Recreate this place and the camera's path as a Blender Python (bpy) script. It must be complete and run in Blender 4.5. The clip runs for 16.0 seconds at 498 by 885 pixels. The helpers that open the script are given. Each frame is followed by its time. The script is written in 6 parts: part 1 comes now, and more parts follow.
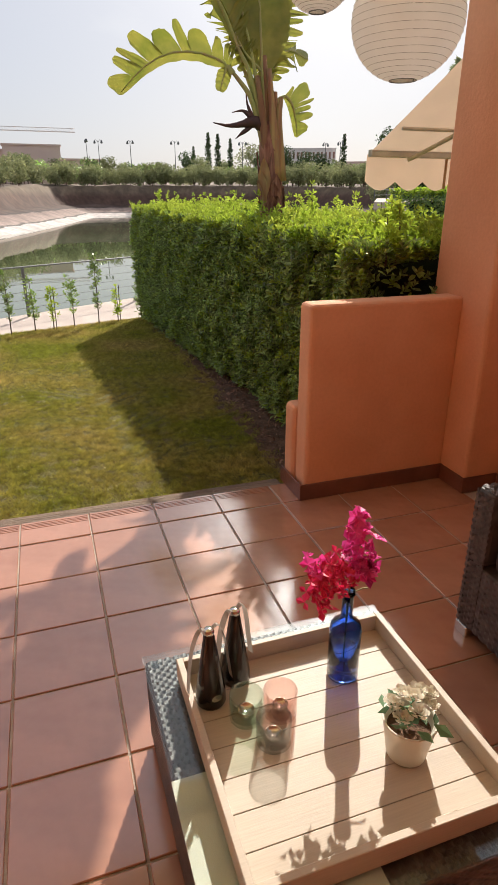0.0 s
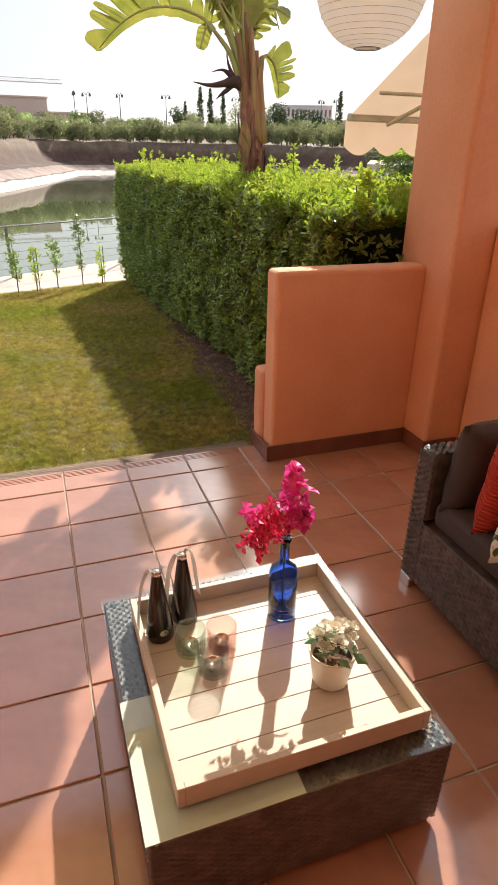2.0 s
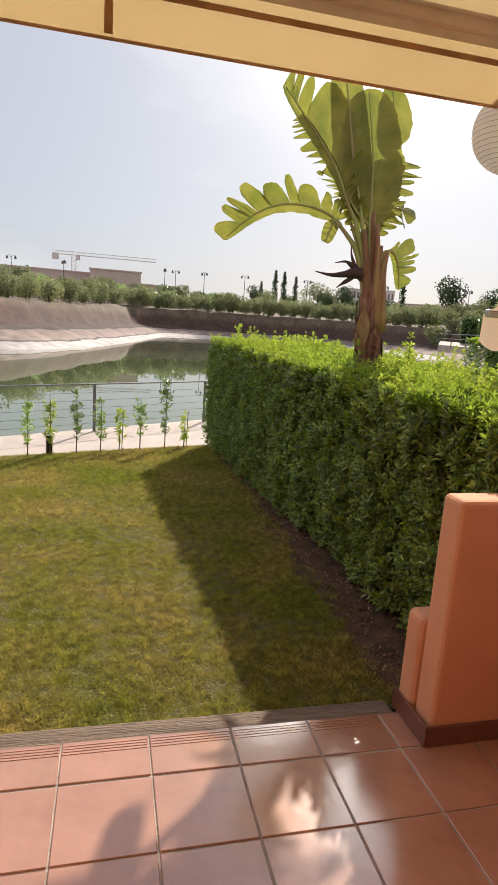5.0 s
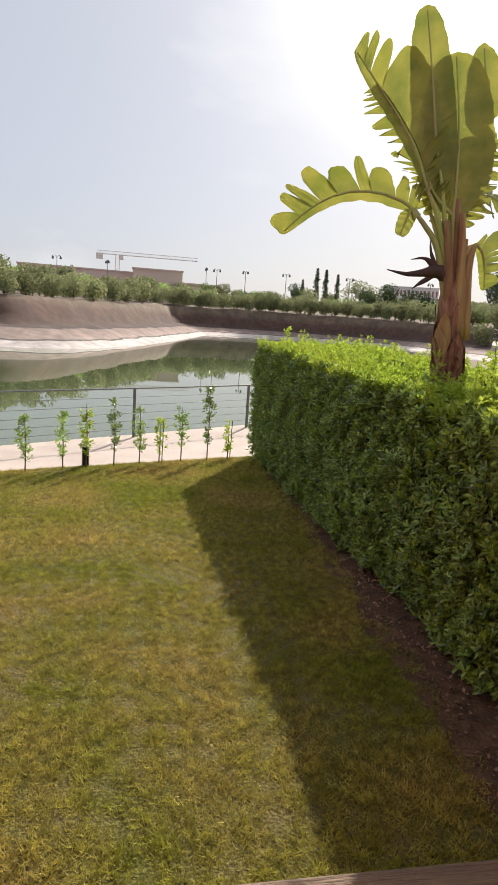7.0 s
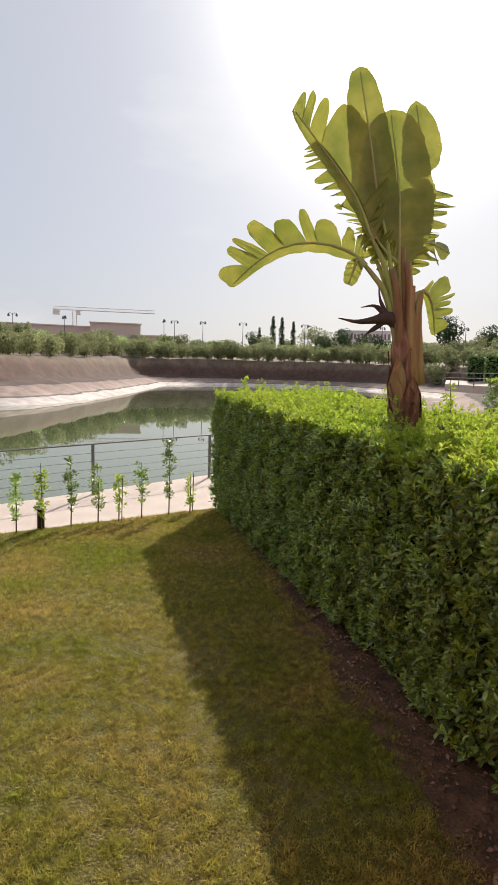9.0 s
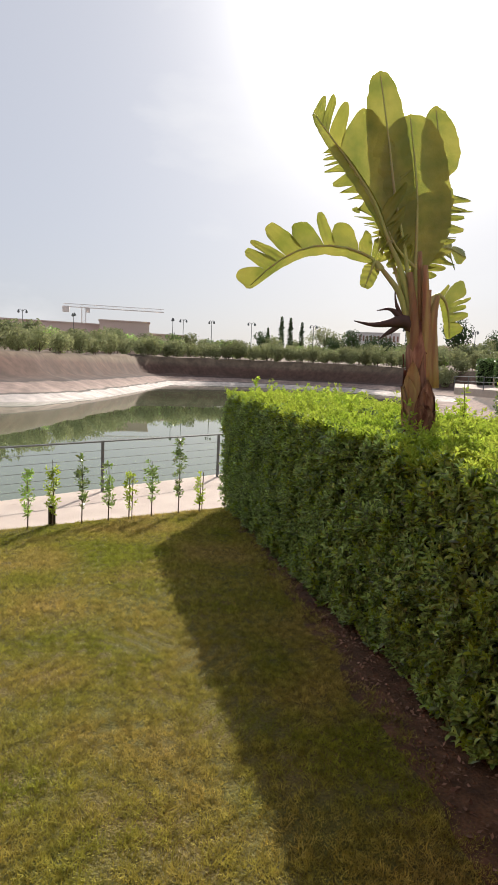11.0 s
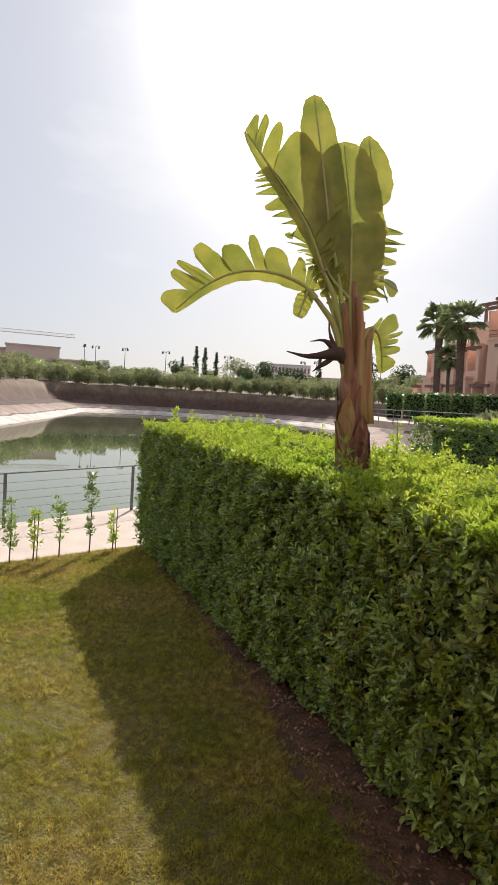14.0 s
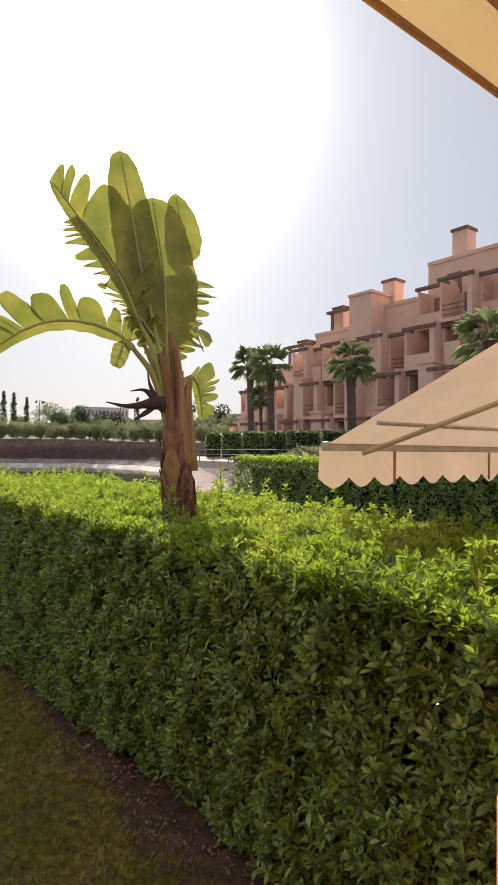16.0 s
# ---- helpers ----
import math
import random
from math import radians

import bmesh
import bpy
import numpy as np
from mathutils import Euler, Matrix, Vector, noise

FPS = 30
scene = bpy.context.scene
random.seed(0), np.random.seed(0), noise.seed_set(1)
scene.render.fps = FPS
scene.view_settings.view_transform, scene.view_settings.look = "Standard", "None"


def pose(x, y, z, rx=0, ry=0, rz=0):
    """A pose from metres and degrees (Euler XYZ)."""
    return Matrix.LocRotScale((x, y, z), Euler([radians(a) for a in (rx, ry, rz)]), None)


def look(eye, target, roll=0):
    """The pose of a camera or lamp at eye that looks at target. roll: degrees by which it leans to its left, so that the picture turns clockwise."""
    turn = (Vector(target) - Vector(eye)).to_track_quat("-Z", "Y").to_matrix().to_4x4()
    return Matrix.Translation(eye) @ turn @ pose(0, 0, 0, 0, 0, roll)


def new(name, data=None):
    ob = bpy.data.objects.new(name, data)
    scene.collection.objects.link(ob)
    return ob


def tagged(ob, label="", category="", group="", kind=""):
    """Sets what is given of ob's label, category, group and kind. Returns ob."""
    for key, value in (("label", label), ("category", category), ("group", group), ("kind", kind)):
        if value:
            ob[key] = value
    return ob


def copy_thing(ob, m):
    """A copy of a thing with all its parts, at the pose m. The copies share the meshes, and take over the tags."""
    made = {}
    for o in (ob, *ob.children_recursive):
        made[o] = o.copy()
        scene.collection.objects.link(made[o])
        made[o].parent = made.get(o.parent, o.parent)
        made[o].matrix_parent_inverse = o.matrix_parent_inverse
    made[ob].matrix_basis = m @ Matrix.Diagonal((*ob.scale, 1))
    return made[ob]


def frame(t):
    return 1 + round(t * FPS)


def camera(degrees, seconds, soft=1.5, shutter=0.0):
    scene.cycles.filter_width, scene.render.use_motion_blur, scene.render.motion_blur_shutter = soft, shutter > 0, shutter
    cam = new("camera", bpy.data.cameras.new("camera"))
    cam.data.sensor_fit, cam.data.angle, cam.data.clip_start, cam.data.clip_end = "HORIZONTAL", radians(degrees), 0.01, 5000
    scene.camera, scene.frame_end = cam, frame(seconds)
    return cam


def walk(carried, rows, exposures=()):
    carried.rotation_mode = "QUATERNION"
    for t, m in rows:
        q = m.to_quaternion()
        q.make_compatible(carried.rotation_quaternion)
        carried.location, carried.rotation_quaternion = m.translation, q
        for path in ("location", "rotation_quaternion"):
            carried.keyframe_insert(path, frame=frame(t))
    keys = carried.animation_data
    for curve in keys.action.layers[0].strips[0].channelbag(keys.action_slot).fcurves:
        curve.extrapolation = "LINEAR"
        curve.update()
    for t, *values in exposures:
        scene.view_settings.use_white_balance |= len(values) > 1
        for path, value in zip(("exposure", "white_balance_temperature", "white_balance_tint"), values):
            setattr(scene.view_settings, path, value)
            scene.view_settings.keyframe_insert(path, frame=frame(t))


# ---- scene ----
cam = camera(46.1, 16.0)
PATH = [
    (0, (-0.06, -2.399, 1.406), (0.532, -0.651, 0.637), 0.0),
    (0.5, (0.045, -2.488, 1.41), (0.64, -0.75, 0.619), 1.1),
    (1, (0.072, -2.574, 1.381), (0.694, -0.835, 0.614), 0.8),
    (1.5, (0.07, -2.559, 1.401), (0.668, -0.86, 0.533), 0.4),
    (2, (0.011, -2.543, 1.436), (0.618, -0.85, 0.561), 1.0),
    (2.5, (-0.057, -2.519, 1.432), (0.577, -0.792, 0.647), 2.6),
    (3, (-0.084, -2.451, 1.438), (0.467, -0.661, 0.735), 2.6),
    (3.5, (-0.033, -2.24, 1.443), (0.362, -0.391, 0.792), 2.4),
    (4, (-0.005, -2.074, 1.474), (0.315, -0.18, 0.917), 2.6),
    (4.5, (-0.069, -1.867, 1.501), (0.312, 0.039, 1.026), 4.3),
    (5, (-0.169, -1.741, 1.524), (0.298, 0.164, 1.133), 4.0),
    (5.2, (-0.188, -1.709, 1.491), (0.246, 0.211, 1.137), 5.2),
    (7.3, (-0.158, -0.995, 1.589), (0.175, 0.935, 1.181), 3.8),
    (7.5, (-0.164, -0.972, 1.593), (0.193, 0.965, 1.244), 4.0),
    (8, (-0.122, -0.961, 1.611), (0.295, 0.974, 1.322), 3.0),
    (8.5, (-0.096, -0.944, 1.615), (0.347, 0.988, 1.348), 1.9),
    (9, (-0.094, -0.931, 1.615), (0.36, 1.002, 1.372), 1.5),
    (9.5, (-0.102, -0.94, 1.617), (0.334, 0.998, 1.379), 0.8),
    (10, (-0.117, -0.947, 1.621), (0.305, 0.993, 1.383), 2.1),
    (12.5, (-0.185, -0.943, 1.607), (0.261, 0.987, 1.328), 2.8),
    (13, (-0.143, -0.86, 1.6), (0.447, 1.024, 1.281), 4.7),
    (13.5, (-0.115, -0.651, 1.615), (0.496, 1.231, 1.325), 2.1),
    (14, (-0.143, -0.57, 1.636), (0.569, 1.295, 1.505), 3.5),
    (14.5, (-0.234, -0.511, 1.673), (0.807, 1.196, 1.678), 3.7),
    (15, (-0.248, -0.509, 1.66), (0.942, 1.098, 1.701), 1.8),
    (15.5, (-0.211, -0.533, 1.666), (1.026, 1.038, 1.708), 1.7),
    (16, (-0.153, -0.54, 1.688), (1.081, 1.034, 1.718), 0.5),
]
walk(cam, [(t, look(eye, target, roll)) for t, eye, target, roll in PATH],
     [(0, 0.42), (1.0, 0.52), (1.6, 0.78), (2.2, 0.82), (2.8, 0.62), (3.5, 0.45), (5.0, 0.38), (7.5, 0.42), (9.0, 0.33), (12.5, 0.38), (13.0, 0.45), (13.5, 0.65), (14.0, 0.4), (16.0, 0.38)])


# ---- world, sun, exposure ----
SUN_AZ, SUN_EL = 27.0, 32.5


def make_world():
    w = bpy.data.worlds.new("world")
    scene.world = w
    w.use_nodes = True
    nt = w.node_tree
    nt.nodes.clear()
    sky = nt.nodes.new("ShaderNodeTexSky")
    sky.sky_type = "NISHITA"
    sky.sun_disc = False
    sky.sun_elevation = radians(SUN_EL)
    sky.sun_rotation = radians(SUN_AZ)
    sky.air_density, sky.dust_density, sky.ozone_density = 1.0, 2.2, 3.0
    bg = nt.nodes.new("ShaderNodeBackground")
    bg.inputs[1].default_value = 0.12
    out = nt.nodes.new("ShaderNodeOutputWorld")
    haze = nt.nodes.new("ShaderNodeMix")
    haze.data_type = "RGBA"
    haze.inputs[0].default_value = 0.84
    haze.inputs[7].default_value = (3.65, 3.75, 4.15, 1)
    nt.links.new(sky.outputs[0], haze.inputs[6])
    nt.links.new(haze.outputs[2], bg.inputs[0])
    nt.links.new(bg.outputs[0], out.inputs[0])
    # thin cloud
    tc = nt.nodes.new("ShaderNodeTexCoord")
    mp = nt.nodes.new("ShaderNodeMapping")
    mp.inputs["Scale"].default_value = (1.2, 1.2, 3.0)
    mp.inputs["Location"].default_value = (0.3, 0.1, 0.4)
    no = nt.nodes.new("ShaderNodeTexNoise")
    no.inputs["Scale"].default_value, no.inputs["Detail"].default_value = 2.2, 6
    rp = nt.nodes.new("ShaderNodeValToRGB")
    rp.color_ramp.elements[0].position, rp.color_ramp.elements[1].position = 0.54, 0.8
    cl = nt.nodes.new("ShaderNodeMix")
    cl.data_type = "RGBA"
    cl.inputs[7].default_value = (6.0, 6.0, 6.1, 1)
    nt.links.new(tc.outputs["Generated"], mp.inputs[0])
    nt.links.new(mp.outputs[0], no.inputs[0])
    nt.links.new(no.outputs[0], rp.inputs[0])
    nt.links.new(rp.outputs[0], cl.inputs[0])
    nt.links.new(haze.outputs[2], cl.inputs[6])
    # bright haze round the sun
    dot = nt.nodes.new("ShaderNodeVectorMath")
    dot.operation = "DOT_PRODUCT"
    dot.inputs[1].default_value = (math.sin(radians(SUN_AZ)) * math.cos(radians(SUN_EL)), math.cos(radians(SUN_AZ)) * math.cos(radians(SUN_EL)), math.sin(radians(SUN_EL)))
    nt.links.new(tc.outputs["Generated"], dot.inputs[0])
    last = cl.outputs[2]
    for power, gain in ((8.0, 0.2), (55.0, 8.0), (170.0, 110.0)):
        top = nt.nodes.new("ShaderNodeMath")
        top.operation = "MAXIMUM"
        top.inputs[1].default_value = 0.0
        pw = nt.nodes.new("ShaderNodeMath")
        pw.operation = "POWER"
        pw.inputs[1].default_value = power
        glow = nt.nodes.new("ShaderNodeMix")
        glow.data_type, glow.blend_type, glow.clamp_factor = "RGBA", "ADD", False
        glow.inputs[7].default_value = (gain, gain * 0.97, gain * 0.92, 1)
        nt.links.new(dot.outputs["Value"], top.inputs[0])
        nt.links.new(top.outputs[0], pw.inputs[0])
        nt.links.new(pw.outputs[0], glow.inputs[0])
        nt.links.new(last, glow.inputs[6])
        last = glow.outputs[2]
    nt.links.new(last, bg.inputs[0])


make_world()
sun = new("sun", bpy.data.lights.new("sun", "SUN"))
sun.data.energy, sun.data.angle, sun.data.color = 5.0, radians(0.5), (1.0, 0.93, 0.82)
sun.matrix_world = look((0, 0, 0), (-math.sin(radians(SUN_AZ)) * math.cos(radians(SUN_EL)), -math.cos(radians(SUN_AZ)) * math.cos(radians(SUN_EL)), -math.sin(radians(SUN_EL))))


# ---- materials ----
def nodes_of(name):
    m = bpy.data.materials.new(name)
    m.use_nodes = True
    nt = m.node_tree
    return m, nt, nt.nodes["Principled BSDF"]


def mat(name, a, b=None, scale=6.0, rough=0.8, bump=0.15, bump_scale=40.0, metal=0.0, vary=0.0, spec=0.5, fine=0.0, coord="Object", detail=5, stretch=(1, 1, 1), trans=0.0):
    """A surface with two colours mixed by a coarse noise, a fine relief, and a random tone for each object or island."""
    m, nt, p = nodes_of(name)
    b = b or tuple(c * 0.75 for c in a)
    N, L = nt.nodes.new, nt.links.new
    tc = N("ShaderNodeTexCoord")
    mp = N("ShaderNodeMapping")
    mp.inputs["Scale"].default_value = stretch
    L(tc.outputs[coord], mp.inputs[0])
    n1 = N("ShaderNodeTexNoise")
    n1.inputs["Scale"].default_value, n1.inputs["Detail"].default_value = scale, detail
    L(mp.outputs[0], n1.inputs[0])
    rp = N("ShaderNodeValToRGB")
    rp.color_ramp.elements[0].position, rp.color_ramp.elements[1].position = 0.35, 0.65
    rp.color_ramp.elements[0].color, rp.color_ramp.elements[1].color = (*a, 1), (*b, 1)
    L(n1.outputs[0], rp.inputs[0])
    col = rp.outputs[0]
    n2 = N("ShaderNodeTexNoise")
    n2.inputs["Scale"].default_value, n2.inputs["Detail"].default_value = bump_scale, 6
    L(mp.outputs[0], n2.inputs[0])
    if fine:
        h = N("ShaderNodeHueSaturation")
        r = N("ShaderNodeMapRange")
        r.inputs["From Min"].default_value, r.inputs["From Max"].default_value = 0.3, 0.7
        r.inputs["To Min"].default_value, r.inputs["To Max"].default_value = 1 - fine, 1 + fine
        L(n2.outputs[0], r.inputs[0])
        L(r.outputs[0], h.inputs["Value"])
        L(col, h.inputs["Color"])
        col = h.outputs[0]
    if vary:
        h = N("ShaderNodeHueSaturation")
        r = N("ShaderNodeMapRange")
        oi = N("ShaderNodeObjectInfo")
        ge = N("ShaderNodeNewGeometry")
        ad = N("ShaderNodeMath")
        ad.operation = "ADD"
        L(oi.outputs["Random"], ad.inputs[0])
        L(ge.outputs["Random Per Island"], ad.inputs[1])
        r.inputs["From Max"].default_value = 2.0
        r.inputs["To Min"].default_value, r.inputs["To Max"].default_value = 1 - vary, 1 + vary
        L(ad.outputs[0], r.inputs[0])
        L(r.outputs[0], h.inputs["Value"])
        L(col, h.inputs["Color"])
        col = h.outputs[0]
    L(col, p.inputs["Base Color"])
    if bump:
        bp = N("ShaderNodeBump")
        bp.inputs["Strength"].default_value = bump
        bp.inputs["Distance"].default_value = 0.02
        L(n2.outputs[0], bp.inputs["Height"])
        L(bp.outputs[0], p.inputs["Normal"])
    p.inputs["Roughness"].default_value = rough
    p.inputs["Metallic"].default_value = metal
    p.inputs["Specular IOR Level"].default_value = spec
    if trans:
        t = N("ShaderNodeBsdfTranslucent")
        mx = N("ShaderNodeMixShader")
        mx.inputs[0].default_value = trans
        L(col, t.inputs[0])
        L(p.outputs[0], mx.inputs[1])
        L(t.outputs[0], mx.inputs[2])
        L(mx.outputs[0], nt.nodes["Material Output"].inputs[0])
    return m


def glass_mat(name, color, rough=0.0, ior=1.45):
    m, nt, p = nodes_of(name)
    p.inputs["Base Color"].default_value = (*color, 1)
    p.inputs["Transmission Weight"].default_value = 1.0
    p.inputs["Roughness"].default_value = rough
    p.inputs["IOR"].default_value = ior
    return m


M_STUCCO = mat("orange_stucco", (0.76, 0.38, 0.225), (0.70, 0.335, 0.19), 2.5, 0.9, 0.12, 60, fine=0.03)
M_TILE = mat("terracotta_tile", (0.47, 0.235, 0.155), (0.36, 0.17, 0.11), 4.0, 0.14, 0.05, 9, vary=0.14, fine=0.08, spec=0.95)
M_TILE.node_tree.nodes["Principled BSDF"].inputs["IOR"].default_value = 1.75
M_GROUT = mat("cement_grout", (0.50, 0.42, 0.36), (0.34, 0.28, 0.24), 8, 0.95, 0.3, 120)
M_SKIRT = mat("dark_terracotta", (0.20, 0.075, 0.045), (0.15, 0.055, 0.035), 8, 0.4, 0.1, 60)
M_TIMBER = mat("weathered_timber", (0.24, 0.17, 0.12), (0.13, 0.09, 0.065), 5, 0.9, 0.6, 60, stretch=(0.2, 3, 3), fine=0.2)
M_SOIL = mat("dry_soil", (0.15, 0.075, 0.04), (0.07, 0.036, 0.02), 9, 1.0, 0.8, 60, fine=0.3)
M_LAWN = mat("lawn_ground", (0.10, 0.098, 0.018), (0.14, 0.10, 0.032), 1.6, 1.0, 1.0, 70, fine=0.6)
M_GRASS = mat("grass_blades", (0.24, 0.255, 0.03), (0.43, 0.325, 0.095), 1.1, 0.8, 0, 20, vary=0.7, fine=0.45, trans=0.42, spec=0.2)
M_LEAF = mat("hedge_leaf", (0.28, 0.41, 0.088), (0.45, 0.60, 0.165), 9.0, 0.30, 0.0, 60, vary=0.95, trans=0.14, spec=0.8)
# darker copy of hedge_leaf, with the farther hedges' shade in its colour
M_SHADELEAF = mat("shaded_hedge_leaf", (0.10, 0.17, 0.045), (0.18, 0.26, 0.08), 4.0, 0.4, 0.0, 60, vary=0.8, trans=0.2)
M_YOUNG = mat("young_leaf", (0.32, 0.45, 0.04), (0.50, 0.58, 0.08), 1.5, 0.55, 0.0, 60, vary=0.4, trans=0.5)
# near-black: the shade deep between the leaves, put in as colour
M_HEDGESHADE = mat("hedge_shade_core", (0.010, 0.014, 0.005), (0.02, 0.028, 0.008), 14, 1.0, 0.9, 60)
M_BANANA = mat("banana_leaf", (0.19, 0.22, 0.035), (0.32, 0.31, 0.06), 6, 0.36, 0.25, 70, trans=0.42, vary=0.1)
M_STALK = mat("leaf_stalk", (0.30, 0.34, 0.10), (0.30, 0.24, 0.11), 5, 0.55, 0.2, 60, stretch=(3, 3, 0.4))
M_STEM = mat("tan_stem", (0.36, 0.28, 0.11), (0.25, 0.11, 0.06), 4, 0.7, 0.5, 60, stretch=(5, 5, 0.3), vary=0.35)
M_SHEATH = mat("dry_leaf_sheath", (0.13, 0.04, 0.028), (0.36, 0.19, 0.13), 7, 0.85, 0.7, 60, stretch=(4, 4, 0.5), vary=0.6)
M_BLOOM = mat("dark_bract", (0.035, 0.02, 0.02), (0.08, 0.035, 0.03), 10, 0.7, 0.2, 60)
M_PATH = mat("pale_paving", (0.52, 0.43, 0.37), (0.46, 0.37, 0.32), 2, 0.9, 0.3, 50, fine=0.1)
M_FENCE = mat("grey_steel", (0.16, 0.17, 0.17), (0.12, 0.125, 0.12), 12, 0.5, 0.1, 90, metal=0.4)


def bank_mat():
    """Bare banks: pale liner at the waterline, a beige slope, then dark earth."""
    m = mat("bank_slope", (0.36, 0.25, 0.20), (0.21, 0.145, 0.12), 0.35, 1.0, 0.9, 1.2, fine=0.3)
    nt = m.node_tree
    N, L = nt.nodes.new, nt.links.new
    p = nt.nodes["Principled BSDF"]
    src = p.inputs["Base Color"].links[0].from_socket
    ge, sp, nz, ad, mr, rp, mx = N("ShaderNodeNewGeometry"), N("ShaderNodeSeparateXYZ"), N("ShaderNodeTexNoise"), N("ShaderNodeMath"), N("ShaderNodeMapRange"), N("ShaderNodeValToRGB"), N("ShaderNodeMix")
    L(ge.outputs["Position"], sp.inputs[0])
    L(ge.outputs["Position"], nz.inputs[0])
    nz.inputs["Scale"].default_value = 0.25
    ad.operation = "MULTIPLY_ADD"
    L(nz.outputs[0], ad.inputs[0])
    ad.inputs[1].default_value = 0.35
    L(sp.outputs["Z"], ad.inputs[2])
    mr.inputs["From Min"].default_value, mr.inputs["From Max"].default_value = -2.2, 3.0
    L(ad.outputs[0], mr.inputs[0])
    L(mr.outputs[0], rp.inputs[0])
    e = rp.color_ramp.elements
    rp.color_ramp.interpolation = "LINEAR"
    e[0].position, e[0].color = 0.0, (0.55, 0.52, 0.50, 1)
    e[1].position, e[1].color = 1.0, (0.18, 0.14, 0.10, 1)
    for pos, c in ((0.17, (0.60, 0.57, 0.55, 1)), (0.18, (0.13, 0.12, 0.11, 1)), (0.19, (0.13, 0.12, 0.11, 1)), (0.205, (0.36, 0.29, 0.26, 1)), (0.36, (0.27, 0.21, 0.185, 1)), (0.375, (0.07, 0.055, 0.05, 1)), (0.42, (0.095, 0.06, 0.048, 1)), (0.8, (0.125, 0.078, 0.06, 1))):
        k = e.new(pos)
        k.color = c
    mx.data_type, mx.blend_type = "RGBA", "MULTIPLY"
    mx.inputs[0].default_value = 0.75
    h = N("ShaderNodeHueSaturation")
    h.inputs["Saturation"].default_value, h.inputs["Value"].default_value = 0.35, 3.0
    L(src, h.inputs["Color"])
    L(rp.outputs[0], mx.inputs[6])
    L(h.outputs[0], mx.inputs[7])
    L(mx.outputs[2], p.inputs["Base Color"])
    return m


M_BANK = bank_mat()
# paled leaf colour: the distance haze is mixed into it
M_HAZEBUSH = mat("hazed_bush_leaf", (0.22, 0.25, 0.12), (0.36, 0.36, 0.17), 0.3, 0.8, 0.0, 10, vary=0.45, trans=0.35)
M_DARKBUSH = mat("clipped_leaf", (0.05, 0.09, 0.03), (0.08, 0.12, 0.04), 0.8, 0.8, 0.0, 10, vary=0.4, trans=0.15)
M_TRUNK = mat("grey_trunk", (0.16, 0.11, 0.08), (0.09, 0.06, 0.045), 4, 0.95, 0.7, 20)
M_PINK = mat("pink_render", (0.78, 0.53, 0.42), (0.74, 0.49, 0.38), 0.6, 0.9, 0.2, 20, fine=0.05)
# doors and windows: the shade inside the openings is in this colour
M_OPENSHADE = mat("shaded_opening", (0.30, 0.17, 0.14), (0.24, 0.14, 0.11), 1, 0.9, 0.1, 20)
M_BEAM = mat("brown_beam", (0.22, 0.13, 0.10), None, 3, 0.8, 0.2, 30)
M_CANVAS = mat("cream_canvas", (0.68, 0.50, 0.365), (0.62, 0.455, 0.33), 3, 0.9, 0.1, 300, trans=0.32)
M_CANVAS2 = mat("tan_canvas", (0.62, 0.46, 0.23), (0.58, 0.42, 0.20), 3, 0.9, 0.1, 300, trans=0.4)
# for stitching and hem, and for the bar's shadow line on the flap
M_SEAM_SHADOW = mat("canvas_seam_and_shadow_line", (0.62, 0.45, 0.28), None, 8, 0.9, 0.1, 60, trans=0.75)
M_ALU = mat("cream_metal", (0.62, 0.55, 0.42), None, 8, 0.45, 0.05, 60)
M_PAPER = mat("white_paper", (0.84, 0.81, 0.76), (0.80, 0.77, 0.72), 5, 0.9, 0.05, 90, trans=0.75)
M_HOOP = mat("bamboo_hoop", (0.42, 0.38, 0.33), None, 8, 0.8, 0, 40)
M_RATTAN = mat("dark_rattan", (0.13, 0.10, 0.095), (0.06, 0.046, 0.044), 30, 0.42, 0.2, 200, vary=0.35)
M_CUSHION = mat("brown_cushion", (0.06, 0.038, 0.038), (0.045, 0.03, 0.03), 6, 0.75, 0.25, 200)
M_RED = mat("red_corduroy", (0.62, 0.045, 0.018), (0.5, 0.035, 0.015), 10, 0.85, 0.2, 200)
M_WOOD = mat("pale_wood", (0.52, 0.445, 0.36), (0.47, 0.395, 0.315), 3, 0.55, 0.04, 60, stretch=(0.3, 5, 5), fine=0.05)
M_BLACK = mat("black_gloss", (0.025, 0.018, 0.016), None, 6, 0.14, 0.0, 40)
M_CHROME = mat("brushed_metal", (0.75, 0.72, 0.68), None, 10, 0.22, 0.02, 100, metal=1.0)
M_POT = mat("cream_ceramic", (0.72, 0.68, 0.58), (0.68, 0.64, 0.54), 6, 0.35, 0.05, 60)
M_PETALW = mat("white_petal", (0.80, 0.76, 0.66), (0.72, 0.68, 0.56), 20, 0.7, 0, 40, vary=0.15, trans=0.3)
M_PETALP = mat("magenta_petal", (0.62, 0.02, 0.20), (0.80, 0.10, 0.42), 25, 0.55, 0, 40, vary=0.35, trans=0.35)
M_PETALR = mat("crimson_petal", (0.55, 0.015, 0.07), (0.72, 0.04, 0.14), 25, 0.55, 0, 40, vary=0.35, trans=0.35)
M_GREEN = mat("sage_leaf", (0.10, 0.20, 0.10), (0.16, 0.28, 0.15), 20, 0.6, 0, 40, trans=0.2)
M_FARPINK = mat("pale_pink_wall", (0.72, 0.55, 0.48), (0.66, 0.50, 0.44), 0.1, 0.9, 0.1, 5)
